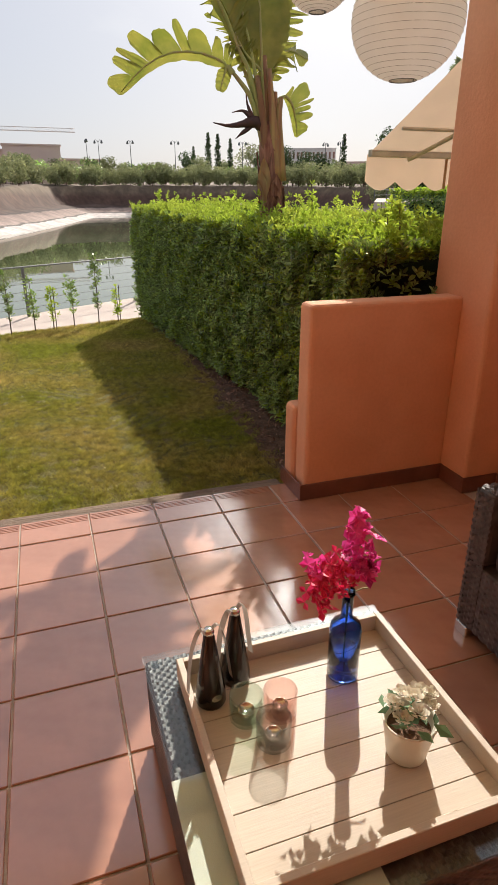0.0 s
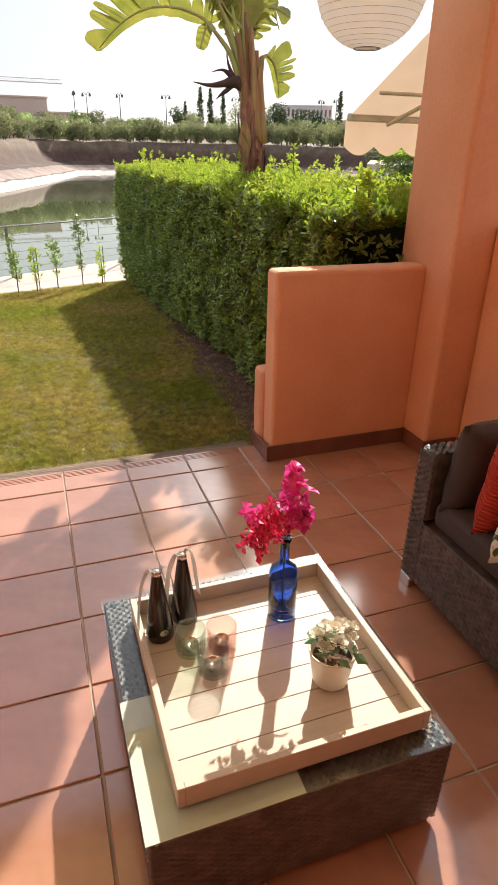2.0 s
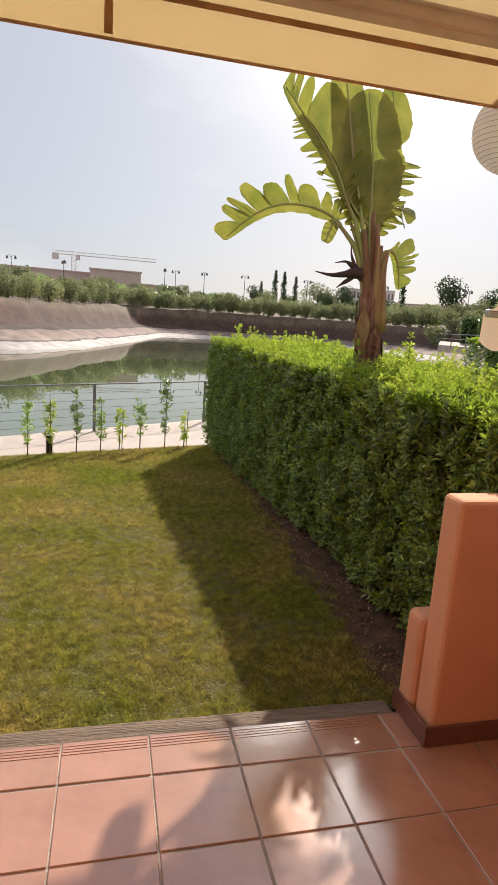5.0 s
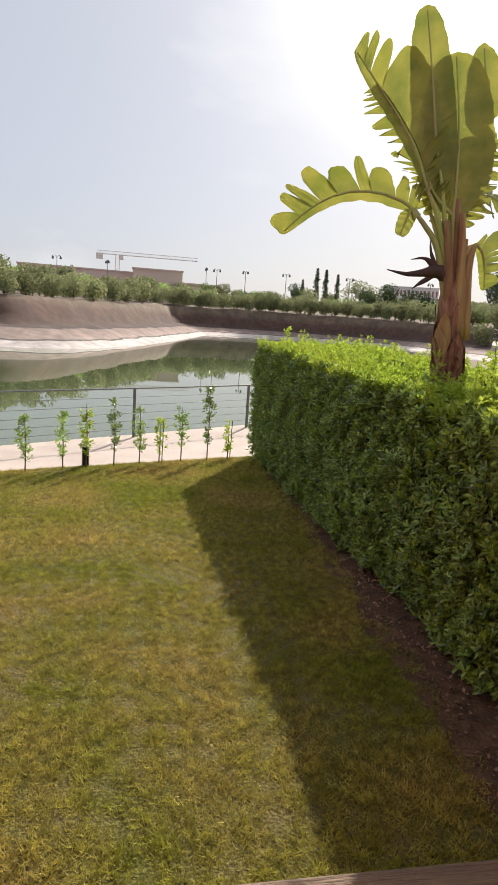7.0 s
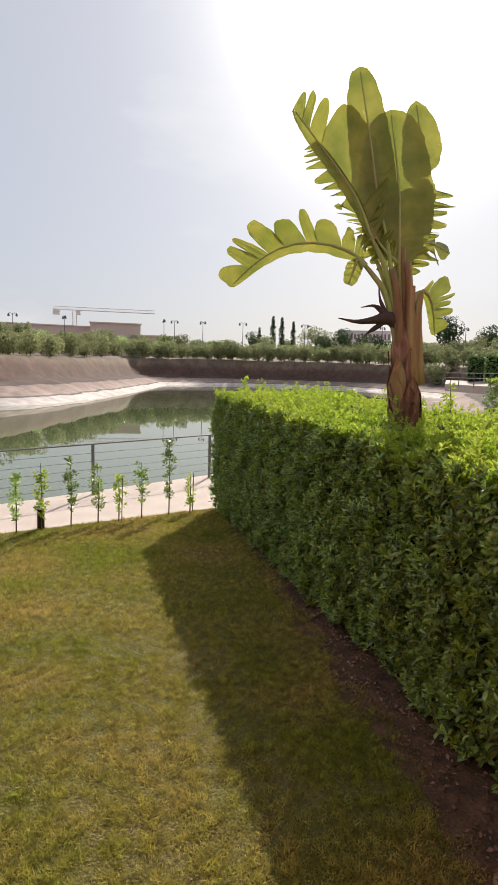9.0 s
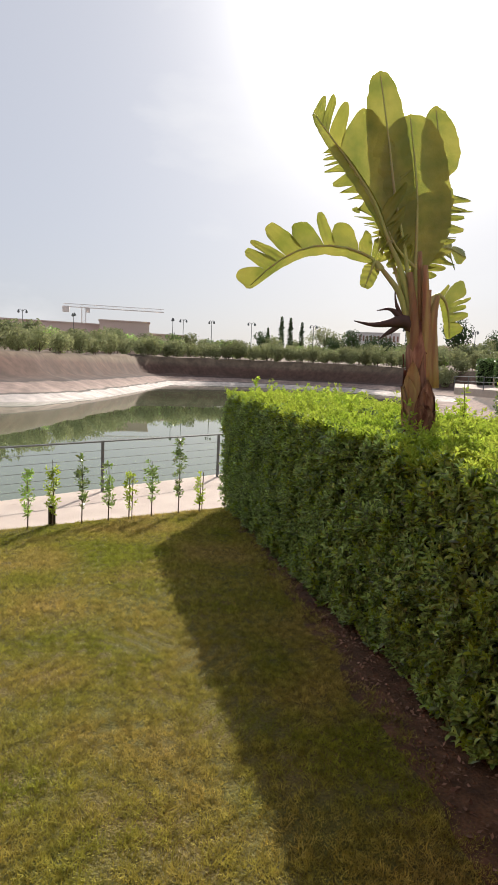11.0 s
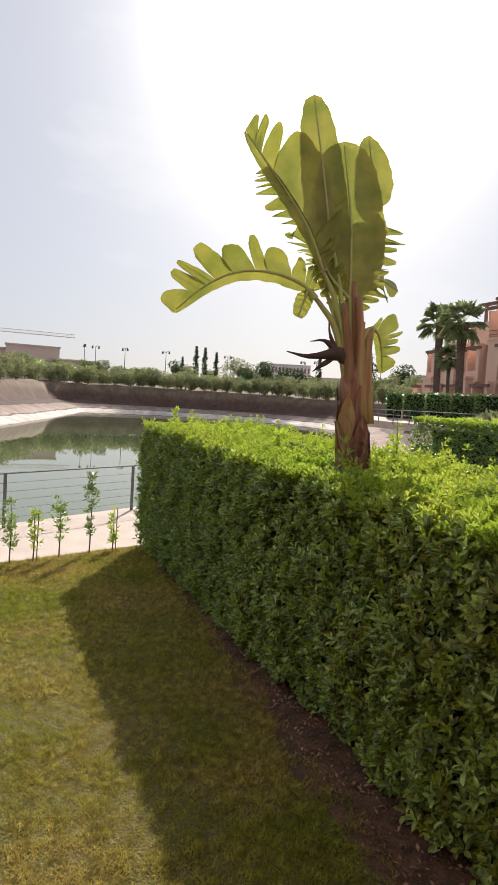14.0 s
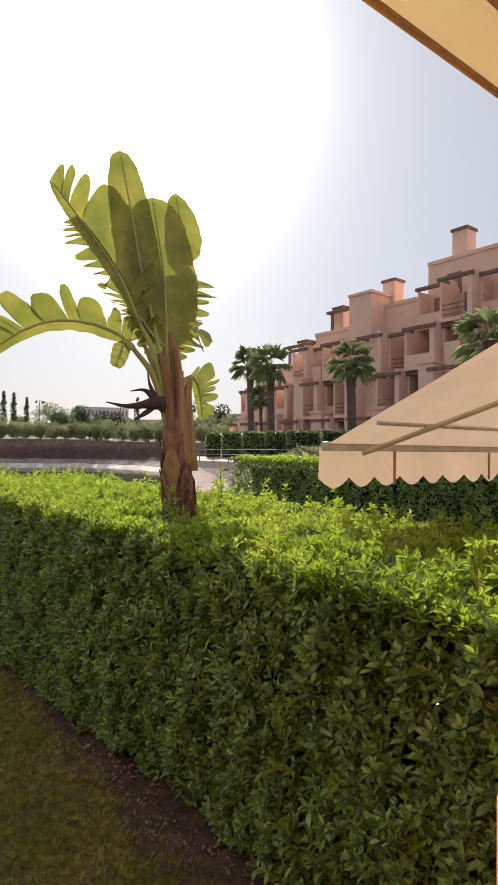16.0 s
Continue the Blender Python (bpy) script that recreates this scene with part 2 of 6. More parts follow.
M_WHITE = mat("white_render", (0.70, 0.68, 0.66), (0.62, 0.60, 0.58), 0.3, 0.9, 0.1, 5)


def water_mat():
    m, nt, p = nodes_of("lake_water")
    p.inputs["Base Color"].default_value = (0.10, 0.125, 0.06, 1)
    p.inputs["Roughness"].default_value = 0.02
    p.inputs["IOR"].default_value = 1.7
    tc = nt.nodes.new("ShaderNodeTexCoord")
    n = nt.nodes.new("ShaderNodeTexNoise")
    n.inputs["Scale"].default_value, n.inputs["Detail"].default_value = 1.2, 3
    b = nt.nodes.new("ShaderNodeBump")
    b.inputs["Strength"].default_value, b.inputs["Distance"].default_value = 0.03, 0.02
    nt.links.new(tc.outputs["Object"], n.inputs[0])
    nt.links.new(n.outputs[0], b.inputs["Height"])
    nt.links.new(b.outputs[0], p.inputs["Normal"])
    return m


def thin_glass(name, tint, gloss=0.09):
    """A thin clear wall: tinted see-through, with a sharp gloss."""
    m = bpy.data.materials.new(name)
    m.use_nodes = True
    nt = m.node_tree
    nt.nodes.clear()
    tr = nt.nodes.new("ShaderNodeBsdfTransparent")
    tr.inputs[0].default_value = (*tint, 1)
    gl = nt.nodes.new("ShaderNodeBsdfGlossy")
    gl.inputs["Roughness"].default_value = 0.02
    mx = nt.nodes.new("ShaderNodeMixShader")
    out = nt.nodes.new("ShaderNodeOutputMaterial")
    lw = nt.nodes.new("ShaderNodeLayerWeight")
    pw, ma = nt.nodes.new("ShaderNodeMath"), nt.nodes.new("ShaderNodeMath")
    pw.operation, ma.operation = "POWER", "MULTIPLY_ADD"
    pw.inputs[1].default_value, ma.inputs[1].default_value, ma.inputs[2].default_value = 3.0, 0.55, gloss * 0.5
    nt.links.new(lw.outputs["Facing"], pw.inputs[0])
    nt.links.new(pw.outputs[0], ma.inputs[0])
    nt.links.new(ma.outputs[0], mx.inputs[0])
    nt.links.new(tr.outputs[0], mx.inputs[1])
    nt.links.new(gl.outputs[0], mx.inputs[2])
    nt.links.new(mx.outputs[0], out.inputs[0])
    return m


M_WATER = water_mat()
M_BLUEGLASS = glass_mat("blue_glass", (0.16, 0.36, 0.90))
M_CLEAR = glass_mat("clear_glass", (0.96, 0.98, 0.97))
M_TABLEGLASS = thin_glass("table_glass", (0.92, 0.97, 0.96), 0.11)
M_GREENG = thin_glass("green_glass", (0.85, 0.92, 0.87), 0.14)
M_PINKG = thin_glass("pink_glass", (0.98, 0.85, 0.82), 0.14)
M_GREYG = thin_glass("grey_glass", (0.83, 0.86, 0.86), 0.14)


# ---- mesh helpers ----
def part(name, bm, material, parent=None, label="", smooth=False):
    me = bpy.data.meshes.new(name)
    bm.to_mesh(me)
    bm.free()
    if smooth:
        for f in me.polygons:
            f.use_smooth = True
    me.materials.append(material)
    ob = new(name, me)
    if parent:
        ob.parent = parent
    if label:
        tagged(ob, label=label)
    return ob


def raw(name, verts, faces, material, parent=None, smooth=False):
    me = bpy.data.meshes.new(name)
    me.from_pydata([tuple(v) for v in verts], [], [tuple(f) for f in faces])
    me.materials.append(material)
    if smooth:
        for f in me.polygons:
            f.use_smooth = True
    me.update()
    ob = new(name, me)
    if parent:
        ob.parent = parent
    return ob


def box(bm, x0, x1, y0, y1, z0, z1, bevel=0.0, seg=2, m=None):
    t = bmesh.new()
    bmesh.ops.create_cube(t, size=1)
    for v in t.verts:
        v.co = Vector(((x0 + x1) / 2 + v.co.x * (x1 - x0), (y0 + y1) / 2 + v.co.y * (y1 - y0), (z0 + z1) / 2 + v.co.z * (z1 - z0)))
    if bevel:
        bmesh.ops.bevel(t, geom=t.edges[:], offset=bevel, segments=seg, profile=0.5, affect="EDGES")
    if m is not None:
        bmesh.ops.transform(t, matrix=m, verts=t.verts)
    join(bm, t)


def join(bm, t):
    me = bpy.data.meshes.new("tmp")
    t.to_mesh(me)
    t.free()
    bm.from_mesh(me)
    bpy.data.meshes.remove(me)


def lathe(bm, profile, n=32, at=(0, 0, 0), caps=True):
    """Turns (radius, height) points about the vertical through at."""
    rings = []
    for r, z in profile:
        rings.append([bm.verts.new((at[0] + r * math.cos(2 * math.pi * k / n), at[1] + r * math.sin(2 * math.pi * k / n), at[2] + z)) for k in range(n)])
    for a, b in zip(rings, rings[1:]):
        for k in range(n):
            bm.faces.new((a[k], a[(k + 1) % n], b[(k + 1) % n], b[k]))
    if caps:
        bm.faces.new(rings[0][::-1])
        bm.faces.new(rings[-1])


def tube(bm, pts, radii, n=8):
    """A tapered tube along pts."""
    pts = [Vector(p) for p in pts]
    if not hasattr(radii, "__len__"):
        radii = [radii] * len(pts)
    rings = []
    side = None
    for i, p in enumerate(pts):
        d = (pts[min(i + 1, len(pts) - 1)] - pts[max(i - 1, 0)]).normalized()
        if side is None:
            side = d.orthogonal().normalized()
        side = (side - d * side.dot(d)).normalized()
        up = d.cross(side)
        rings.append([bm.verts.new(p + (side * math.cos(2 * math.pi * k / n) + up * math.sin(2 * math.pi * k / n)) * radii[i]) for k in range(n)])
    for a, b in zip(rings, rings[1:]):
        for k in range(n):
            bm.faces.new((a[k], a[(k + 1) % n], b[(k + 1) % n], b[k]))
    bm.faces.new(rings[0][::-1])
    bm.faces.new(rings[-1])


def thing(name, at=(0, 0, 0), label="", category="", group="", kind="", rz=0.0):
    e = new(name)
    e.matrix_world = pose(*at, 0, 0, rz)
    return tagged(e, label=label, category=category, group=group, kind=kind)


def catmull(ps, n):
    ps = [Vector(p) for p in ps]
    q = [ps[0] * 2 - ps[1]] + ps + [ps[-1] * 2 - ps[-2]]
    out = []
    for i in range(n):
        u = i / (n - 1) * (len(ps) - 1)
        k = min(int(u), len(ps) - 2)
        t = u - k
        a, b, c, d = q[k], q[k + 1], q[k + 2], q[k + 3]
        out.append(0.5 * ((2 * b) + (c - a) * t + (2 * a - 5 * b + 4 * c - d) * t * t + (3 * b - a - 3 * c + d) * t ** 3))
    return out

# ---- the lie of the land ----
LAWN_Z, LAWN_SLOPE = -0.06, 0.05
EDGE_A, EDGE_B = Vector((-1.45, 6.2)), Vector((1.55, 7.55))      # far edge of the lawn
FENCE_A, FENCE_B = Vector((-0.47, 10.8)), Vector((2.10, 12.4))   # two neighbouring fence posts
PATH_Z, WATER_Z = -0.88, -2.0


def lawn_z(x, y):
    return LAWN_Z - LAWN_SLOPE * (y - 0.25)


SHORE = [Vector(p) for p in ((-80, -36), (-3.5, 11.6), (2.1, 15.0), (10, 20), (20, 34), (34, 58), (52, 90), (54, 110), (50, 128), (30, 140), (14, 134), (6.3, 96), (0, 69), (-5, 56), (-9.3, 52), (-60, 46), (-90, 44))]


def shore_dist(x, y):
    """Signed distance to the waterline: below 0 on the water."""
    inside, best = False, 1e9
    n = len(SHORE)
    for i in range(n):
        a, b = SHORE[i], SHORE[(i + 1) % n]
        if (a.y > y) != (b.y > y) and x < (b.x - a.x) * (y - a.y) / (b.y - a.y) + a.x:
            inside = not inside
        ab = b - a
        t = max(0, min(1, ((x - a.x) * ab.x + (y - a.y) * ab.y) / ab.length_squared))
        best = min(best, math.hypot(a.x + ab.x * t - x, a.y + ab.y * t - y))
    return -best if inside else best


def smooth(a, b, v):
    t = max(0.0, min(1.0, (v - a) / (b - a)))
    return t * t * (3 - 2 * t)


def near_side(x, y):
    """1 on the walkers' side of the lake, 0 on the far side."""
    return 1 - smooth(34, 46, y - 0.55 * max(x, 0) * (1 if x < 60 else 0.5))


def land_z(x, y):
    d = shore_dist(x, y)
    if d <= 0:
        return WATER_Z - 0.12 - min(1.0, -d * 0.3)
    ns = near_side(x, y)
    near = WATER_Z - 0.12 + (PATH_Z - 0.03 - WATER_Z + 0.12) * smooth(0, 2.0, d) + smooth(25, 45, math.hypot(x, y)) * smooth(4, 12, d) * 2.2
    far = WATER_Z - 0.12 + 2.1 * smooth(0, 9, d) + (2.5 + max(0, y - 62) * 0.02) * smooth(9, 12, d) + smooth(40, 240, d) * 3
    far += noise.noise(Vector((x * 0.12, y * 0.12, 0))) * 0.5 * smooth(2, 9, d)
    z = near * ns + far * (1 - ns)
    if x > 6 and y < 60:
        z = max(z, -0.95 + smooth(7, 12.5, x) * 2.55 * smooth(2.5, 8, d))
    if y < 7.9 + 0.45 * x and y < 10 and abs(x) < 30:
        z = min(z, -0.95)
    return z


def grid_axis(lo, hi, fine_lo, fine_hi, fine, coarse):
    v, out = lo, []
    while v < hi:
        out.append(v)
        if fine_lo <= v < fine_hi:
            v += fine
        else:
            gap = fine_lo - v if v < fine_lo else v - fine_hi
            v += max(fine, min(coarse, gap * 0.15 + fine))
    return out + [hi]


def make_land():
    xs = grid_axis(-2500, 2500, -30, 62, 1.1, 300)
    ys = grid_axis(-2500, 3000, 5, 145, 1.3, 300)
    verts, faces = [], []
    for y in ys:
        for x in xs:
            verts.append((x, y, land_z(x, y)))
    w = len(xs)
    for j in range(len(ys) - 1):
        for i in range(w - 1):
            faces.append((j * w + i, j * w + i + 1, (j + 1) * w + i + 1, (j + 1) * w + i))
    ob = raw("ground", verts, faces, M_BANK, smooth=True)
    tagged(ob, kind="structure")


make_land()
water = raw("water", [(-300, -60, WATER_Z), (80, -60, WATER_Z), (80, 160, WATER_Z), (-300, 160, WATER_Z)], [(0, 1, 2, 3)], M_WATER)
tagged(water, kind="structure", label="still green pond water reflecting the hazy sky", category="water")


# ---- terrace floor ----
P, Q, G = 0.31, 0.30, 0.006
bm = bmesh.new()
box(bm, -3.4, 4.2, -5.3, 0.20, -0.30, -0.006)
tagged(part("floor", bm, M_GROUT), kind="structure", label="terrace slab with pale cement joints", category="floor")
floor_ob = bpy.data.objects["floor"]

# ---- lawn ----
def make_lawn():
    nx, ny = 60, 60
    verts, faces = [], []
    x0, x1 = -9.0, 9.0
    for j in range(ny + 1):
        for i in range(nx + 1):
            x = x0 + (x1 - x0) * i / nx
            ye = EDGE_A.y + (x - EDGE_A.x) * (EDGE_B.y - EDGE_A.y) / (EDGE_B.x - EDGE_A.x)
            y = 0.30 + (ye - 0.30) * j / ny
            verts.append((x, y, lawn_z(x, y) + 0.004 * noise.noise(Vector((x * 2, y * 2, 0)))))
    w = nx + 1
    for j in range(ny):
        for i in range(nx):
            faces.append((j * w + i, j * w + i + 1, (j + 1) * w + i + 1, (j + 1) * w + i))
    # skirt down at the far edge
    n0 = len(verts)
    for i in range(w):
        v = verts[ny * w + i]
        verts.append((v[0], v[1] + 0.02, -1.0))
    for i in range(nx):
        faces.append((ny * w + i, ny * w + i + 1, n0 + i + 1, n0 + i))
    return tagged(raw("lawn", verts, faces, M_LAWN, smooth=True), kind="structure", label="mown lawn, green and partly yellowed", category="lawn")


make_lawn()

# ---- path, walls ----
def make_path():
    d = (FENCE_B - FENCE_A).normalized()
    nrm = Vector((-d.y, d.x))
    a, b = FENCE_A - d * 40, FENCE_B + d * 9
    c = [a - nrm * 6.5, b - nrm * 6.5, b + nrm * 0.25, a + nrm * 0.25]
    bm = bmesh.new()
    vs = [bm.verts.new((p.x, p.y, z)) for z in (PATH_Z - 0.12, PATH_Z) for p in c]
    for f in ((3, 2, 1, 0), (4, 5, 6, 7), (0, 1, 5, 4), (1, 2, 6, 5), (2, 3, 7, 6), (3, 0, 4, 7)):
        bm.faces.new([vs[k] for k in f])
    tagged(part("pavement", bm, M_PATH), kind="structure", label="pale pink paved lakeside path", category="path")


make_path()


bm = bmesh.new()
box(bm, 1.045, 1.86, 0.0, 0.13, -0.05, 0.97, 0.022, 3)
box(bm, 1.03, 1.86, 0.13, 0.25, -0.05, 0.455, 0.03, 3)
tagged(part("wall_low", bm, M_STUCCO, smooth=False), kind="structure", label="low orange stucco wall with a stepped outer side", category="wall")
bm = bmesh.new()
box(bm, 1.85, 2.35, -0.19, 0.25, -0.05, 3.05, 0.025, 4)
tagged(part("wall_column", bm, M_STUCCO), kind="structure", label="orange stucco pillar at the terrace corner", category="pillar")
bm = bmesh.new()
box(bm, 2.06, 2.21, -5.2, -0.19, -0.05, 1.18, 0.025, 4)
tagged(part("wall_east", bm, M_STUCCO), kind="structure", label="orange stucco parapet wall beside the sofa", category="wall")
bm = bmesh.new()
box(bm, -3.4, 4.2, -5.4, -5.2, -0.05, 3.05)
tagged(part("wall_south", bm, M_STUCCO), kind="structure", label="orange stucco house wall", category="wall")
bm = bmesh.new()
box(bm, -3.6, -3.4, -5.4, 0.1, -0.05, 3.05)
tagged(part("wall_west", bm, M_STUCCO), kind="structure", label="orange stucco side wall", category="wall")
bm = bmesh.new()
box(bm, -3.6, 4.2, -5.4, -2.6, 3.05, 3.2)
tagged(part("ceiling", bm, M_STUCCO), kind="structure", label="plain terrace ceiling", category="ceiling")


# ---- awnings ----
def awning(x0, x1, yf, zf, yb, zb, name, label, drop=0.2, scallop=True, cloth=None):
    cloth = cloth or M_CANVAS
    """A cloth sloping from the back (yb, zb) to the front bar (yf, zf), with a scalloped valance."""
    a = thing(name, (0, 0, 0), label=label, category="awning")
    bm = bmesh.new()
    nx = max(4, int((x1 - x0) / 0.12))
    rows = 8
    g = [[bm.verts.new((x0 + (x1 - x0) * i / nx, yb + (yf - yb) * j / rows, zb + (zf - zb) * j / rows - 0.03 * math.sin(math.pi * j / rows))) for i in range(nx + 1)] for j in range(rows + 1)]
    for j in range(rows):
        for i in range(nx):
            bm.faces.new((g[j][i], g[j][i + 1], g[j + 1][i + 1], g[j + 1][i]))
    part("cloth", bm, cloth, a, smooth=True)
    bm = bmesh.new()
    n = int((x1 - x0) / 0.02)
    top, bot = [], []
    for i in range(n + 1):
        x = x0 + (x1 - x0) * i / n
        s = abs(math.sin(math.pi * (x - x0) / 0.26)) if scallop else 1.0
        y = yf + 0.05 + (0.008 * math.sin(x * 9) if scallop else 0)
        top.append(bm.verts.new((x, y, zf - 0.015)))
        bot.append(bm.verts.new((x, y + 0.01, zf - drop * 0.76 - 0.24 * drop * s)))
    for i in range(n):
        bm.faces.new((top[i], top[i + 1], bot[i + 1], bot[i]))
    part("valance", bm, cloth, a, "canvas flap")
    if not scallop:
        # level strip in place of the shadow line the bar throws on the flap
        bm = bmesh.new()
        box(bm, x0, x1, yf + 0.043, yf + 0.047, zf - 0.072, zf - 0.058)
        part("seam_and_shadow_strip", bm, M_SEAM_SHADOW, a, "stitching where upright, the bar's shadow line where level")
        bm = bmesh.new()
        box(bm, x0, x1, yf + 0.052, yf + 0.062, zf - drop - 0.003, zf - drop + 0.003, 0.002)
        part("hem", bm, M_SEAM_SHADOW, a, "brown hem")
    bm = bmesh.new()
    box(bm, x0, x1, yf - 0.015, yf + 0.045, zf - 0.035, zf + 0.02, 0.008)
    part("front_bar", bm, M_ALU, a, "cream aluminium bar")
    for k in range(1, int((x1 - x0) / 1.2) + 1):
        xs = x0 + k * 1.2 - 0.49
        bm = bmesh.new()
        box(bm, xs - 0.01, xs + 0.01, yf + 0.045, yf + 0.052, zf - drop * 0.95, zf - 0.02)
        part("seam_and_shadow_strip", bm, M_SEAM_SHADOW, a, "stitching where upright, the bar's shadow line where level")
    bm = bmesh.new()
    tube(bm, [(x0 + 0.02, yb * 0.12 + yf * 0.88, zb * 0.12 + zf * 0.88 - 0.05), (x1 - 0.02, yb * 0.12 + yf * 0.88, zb * 0.12 + zf * 0.88 - 0.05)], 0.012, 8)
    part("cross_tube", bm, M_ALU, a)
    for xe in (x0 + 0.35, x1 - 0.35):
        bm = bmesh.new()
        mid = ((xe + (0.55 if xe < (x0 + x1) / 2 else -0.55)), (yf + yb) / 2 - 0.1, (zf + zb) / 2 - 0.12)
        tube(bm, [(xe - 0.02, yf, zf - 0.05), mid], 0.016)
        tube(bm, [mid, (xe, yb, zb - 0.12)], 0.018)
        part("arm", bm, M_ALU, a)
    return a


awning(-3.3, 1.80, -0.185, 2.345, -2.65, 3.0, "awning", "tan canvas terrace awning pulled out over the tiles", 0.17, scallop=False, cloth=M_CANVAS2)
awning(2.37, 6.6, 1.93, 1.73, -1.2, 3.15, "awning", "neighbour's cream canvas awning with a scalloped flap", 0.265)


# ---- hedges ----
def leaf_cloud(name, spots, size, material, parent, rng):
    """Small folded leaves at (point, normal) spots, in one mesh."""
    verts, faces = [], []
    for p, nrm in spots:
        s = size * rng.uniform(0.6, 1.25)
        face = (nrm.normalized() + Vector((rng.gauss(0, 0.75), rng.gauss(0, 0.75), rng.gauss(0.35, 0.7)))).normalized()
        d = Vector((rng.gauss(0, 1), rng.gauss(0, 1), rng.gauss(0.4, 0.8)))
        d = (d - face * d.dot(face) * 0.75).normalized()
        side = d.cross(face).normalized()
        up = side.cross(d)
        w = s * 0.28
        n = len(verts)
        verts += [p, p + d * s * 0.5 + side * w + up * w * 0.3, p + d * s, p + d * s * 0.5 - side * w + up * w * 0.3]
        faces += [(n, n + 1, n + 2), (n, n + 2, n + 3)]
    return raw(name, verts, faces, material, parent)


def whorls(name, spots, size, material, parent, rng, leaves=7):
    """Shoot tips at (point, normal) spots: each a spray of blunt oval leaves round a twig that grows outwards and up. One mesh."""
    verts, faces = [], []
    for p, nrm in spots:
        axis = (nrm.normalized() + Vector((rng.gauss(0, 0.35), rng.gauss(0, 0.35), rng.gauss(0.45, 0.35)))).normalized()
        a0 = axis.orthogonal().normalized()
        a1 = axis.cross(a0)
        turn = rng.uniform(0, 6.28)
        big = rng.uniform(0.7, 1.2)
        for k in range(leaves):
            u = k / leaves
            ang = turn + k * 2.4
            radial = a0 * math.cos(ang) + a1 * math.sin(ang)
            d = (axis * (0.25 + 1.1 * u) + radial * (1.05 - 0.45 * u)).normalized()
            side = axis.cross(d).normalized()
            up = side.cross(d)
            if up.dot(axis) < 0:
                up = -up
            s = size * big * rng.uniform(0.75, 1.15) * (1.05 - 0.35 * u)
            w = s * 0.23
            q = p + axis * (size * 0.85 * (u - 0.5))
            n = len(verts)
            lift = up * w * 0.45
            verts += [q, q + d * s * 0.38 + side * w * 0.85 + lift, q + d * s * 0.76 + side * w * 0.8 + lift * 0.6, q + d * s - up * s * 0.06, q + d * s * 0.76 - side * w * 0.8 + lift * 0.6, q + d * s * 0.38 - side * w * 0.85 + lift]
            faces += [(n, n + 3, n + 2, n + 1), (n, n + 5, n + 4, n + 3)]
    return raw(name, verts, faces, material, parent)


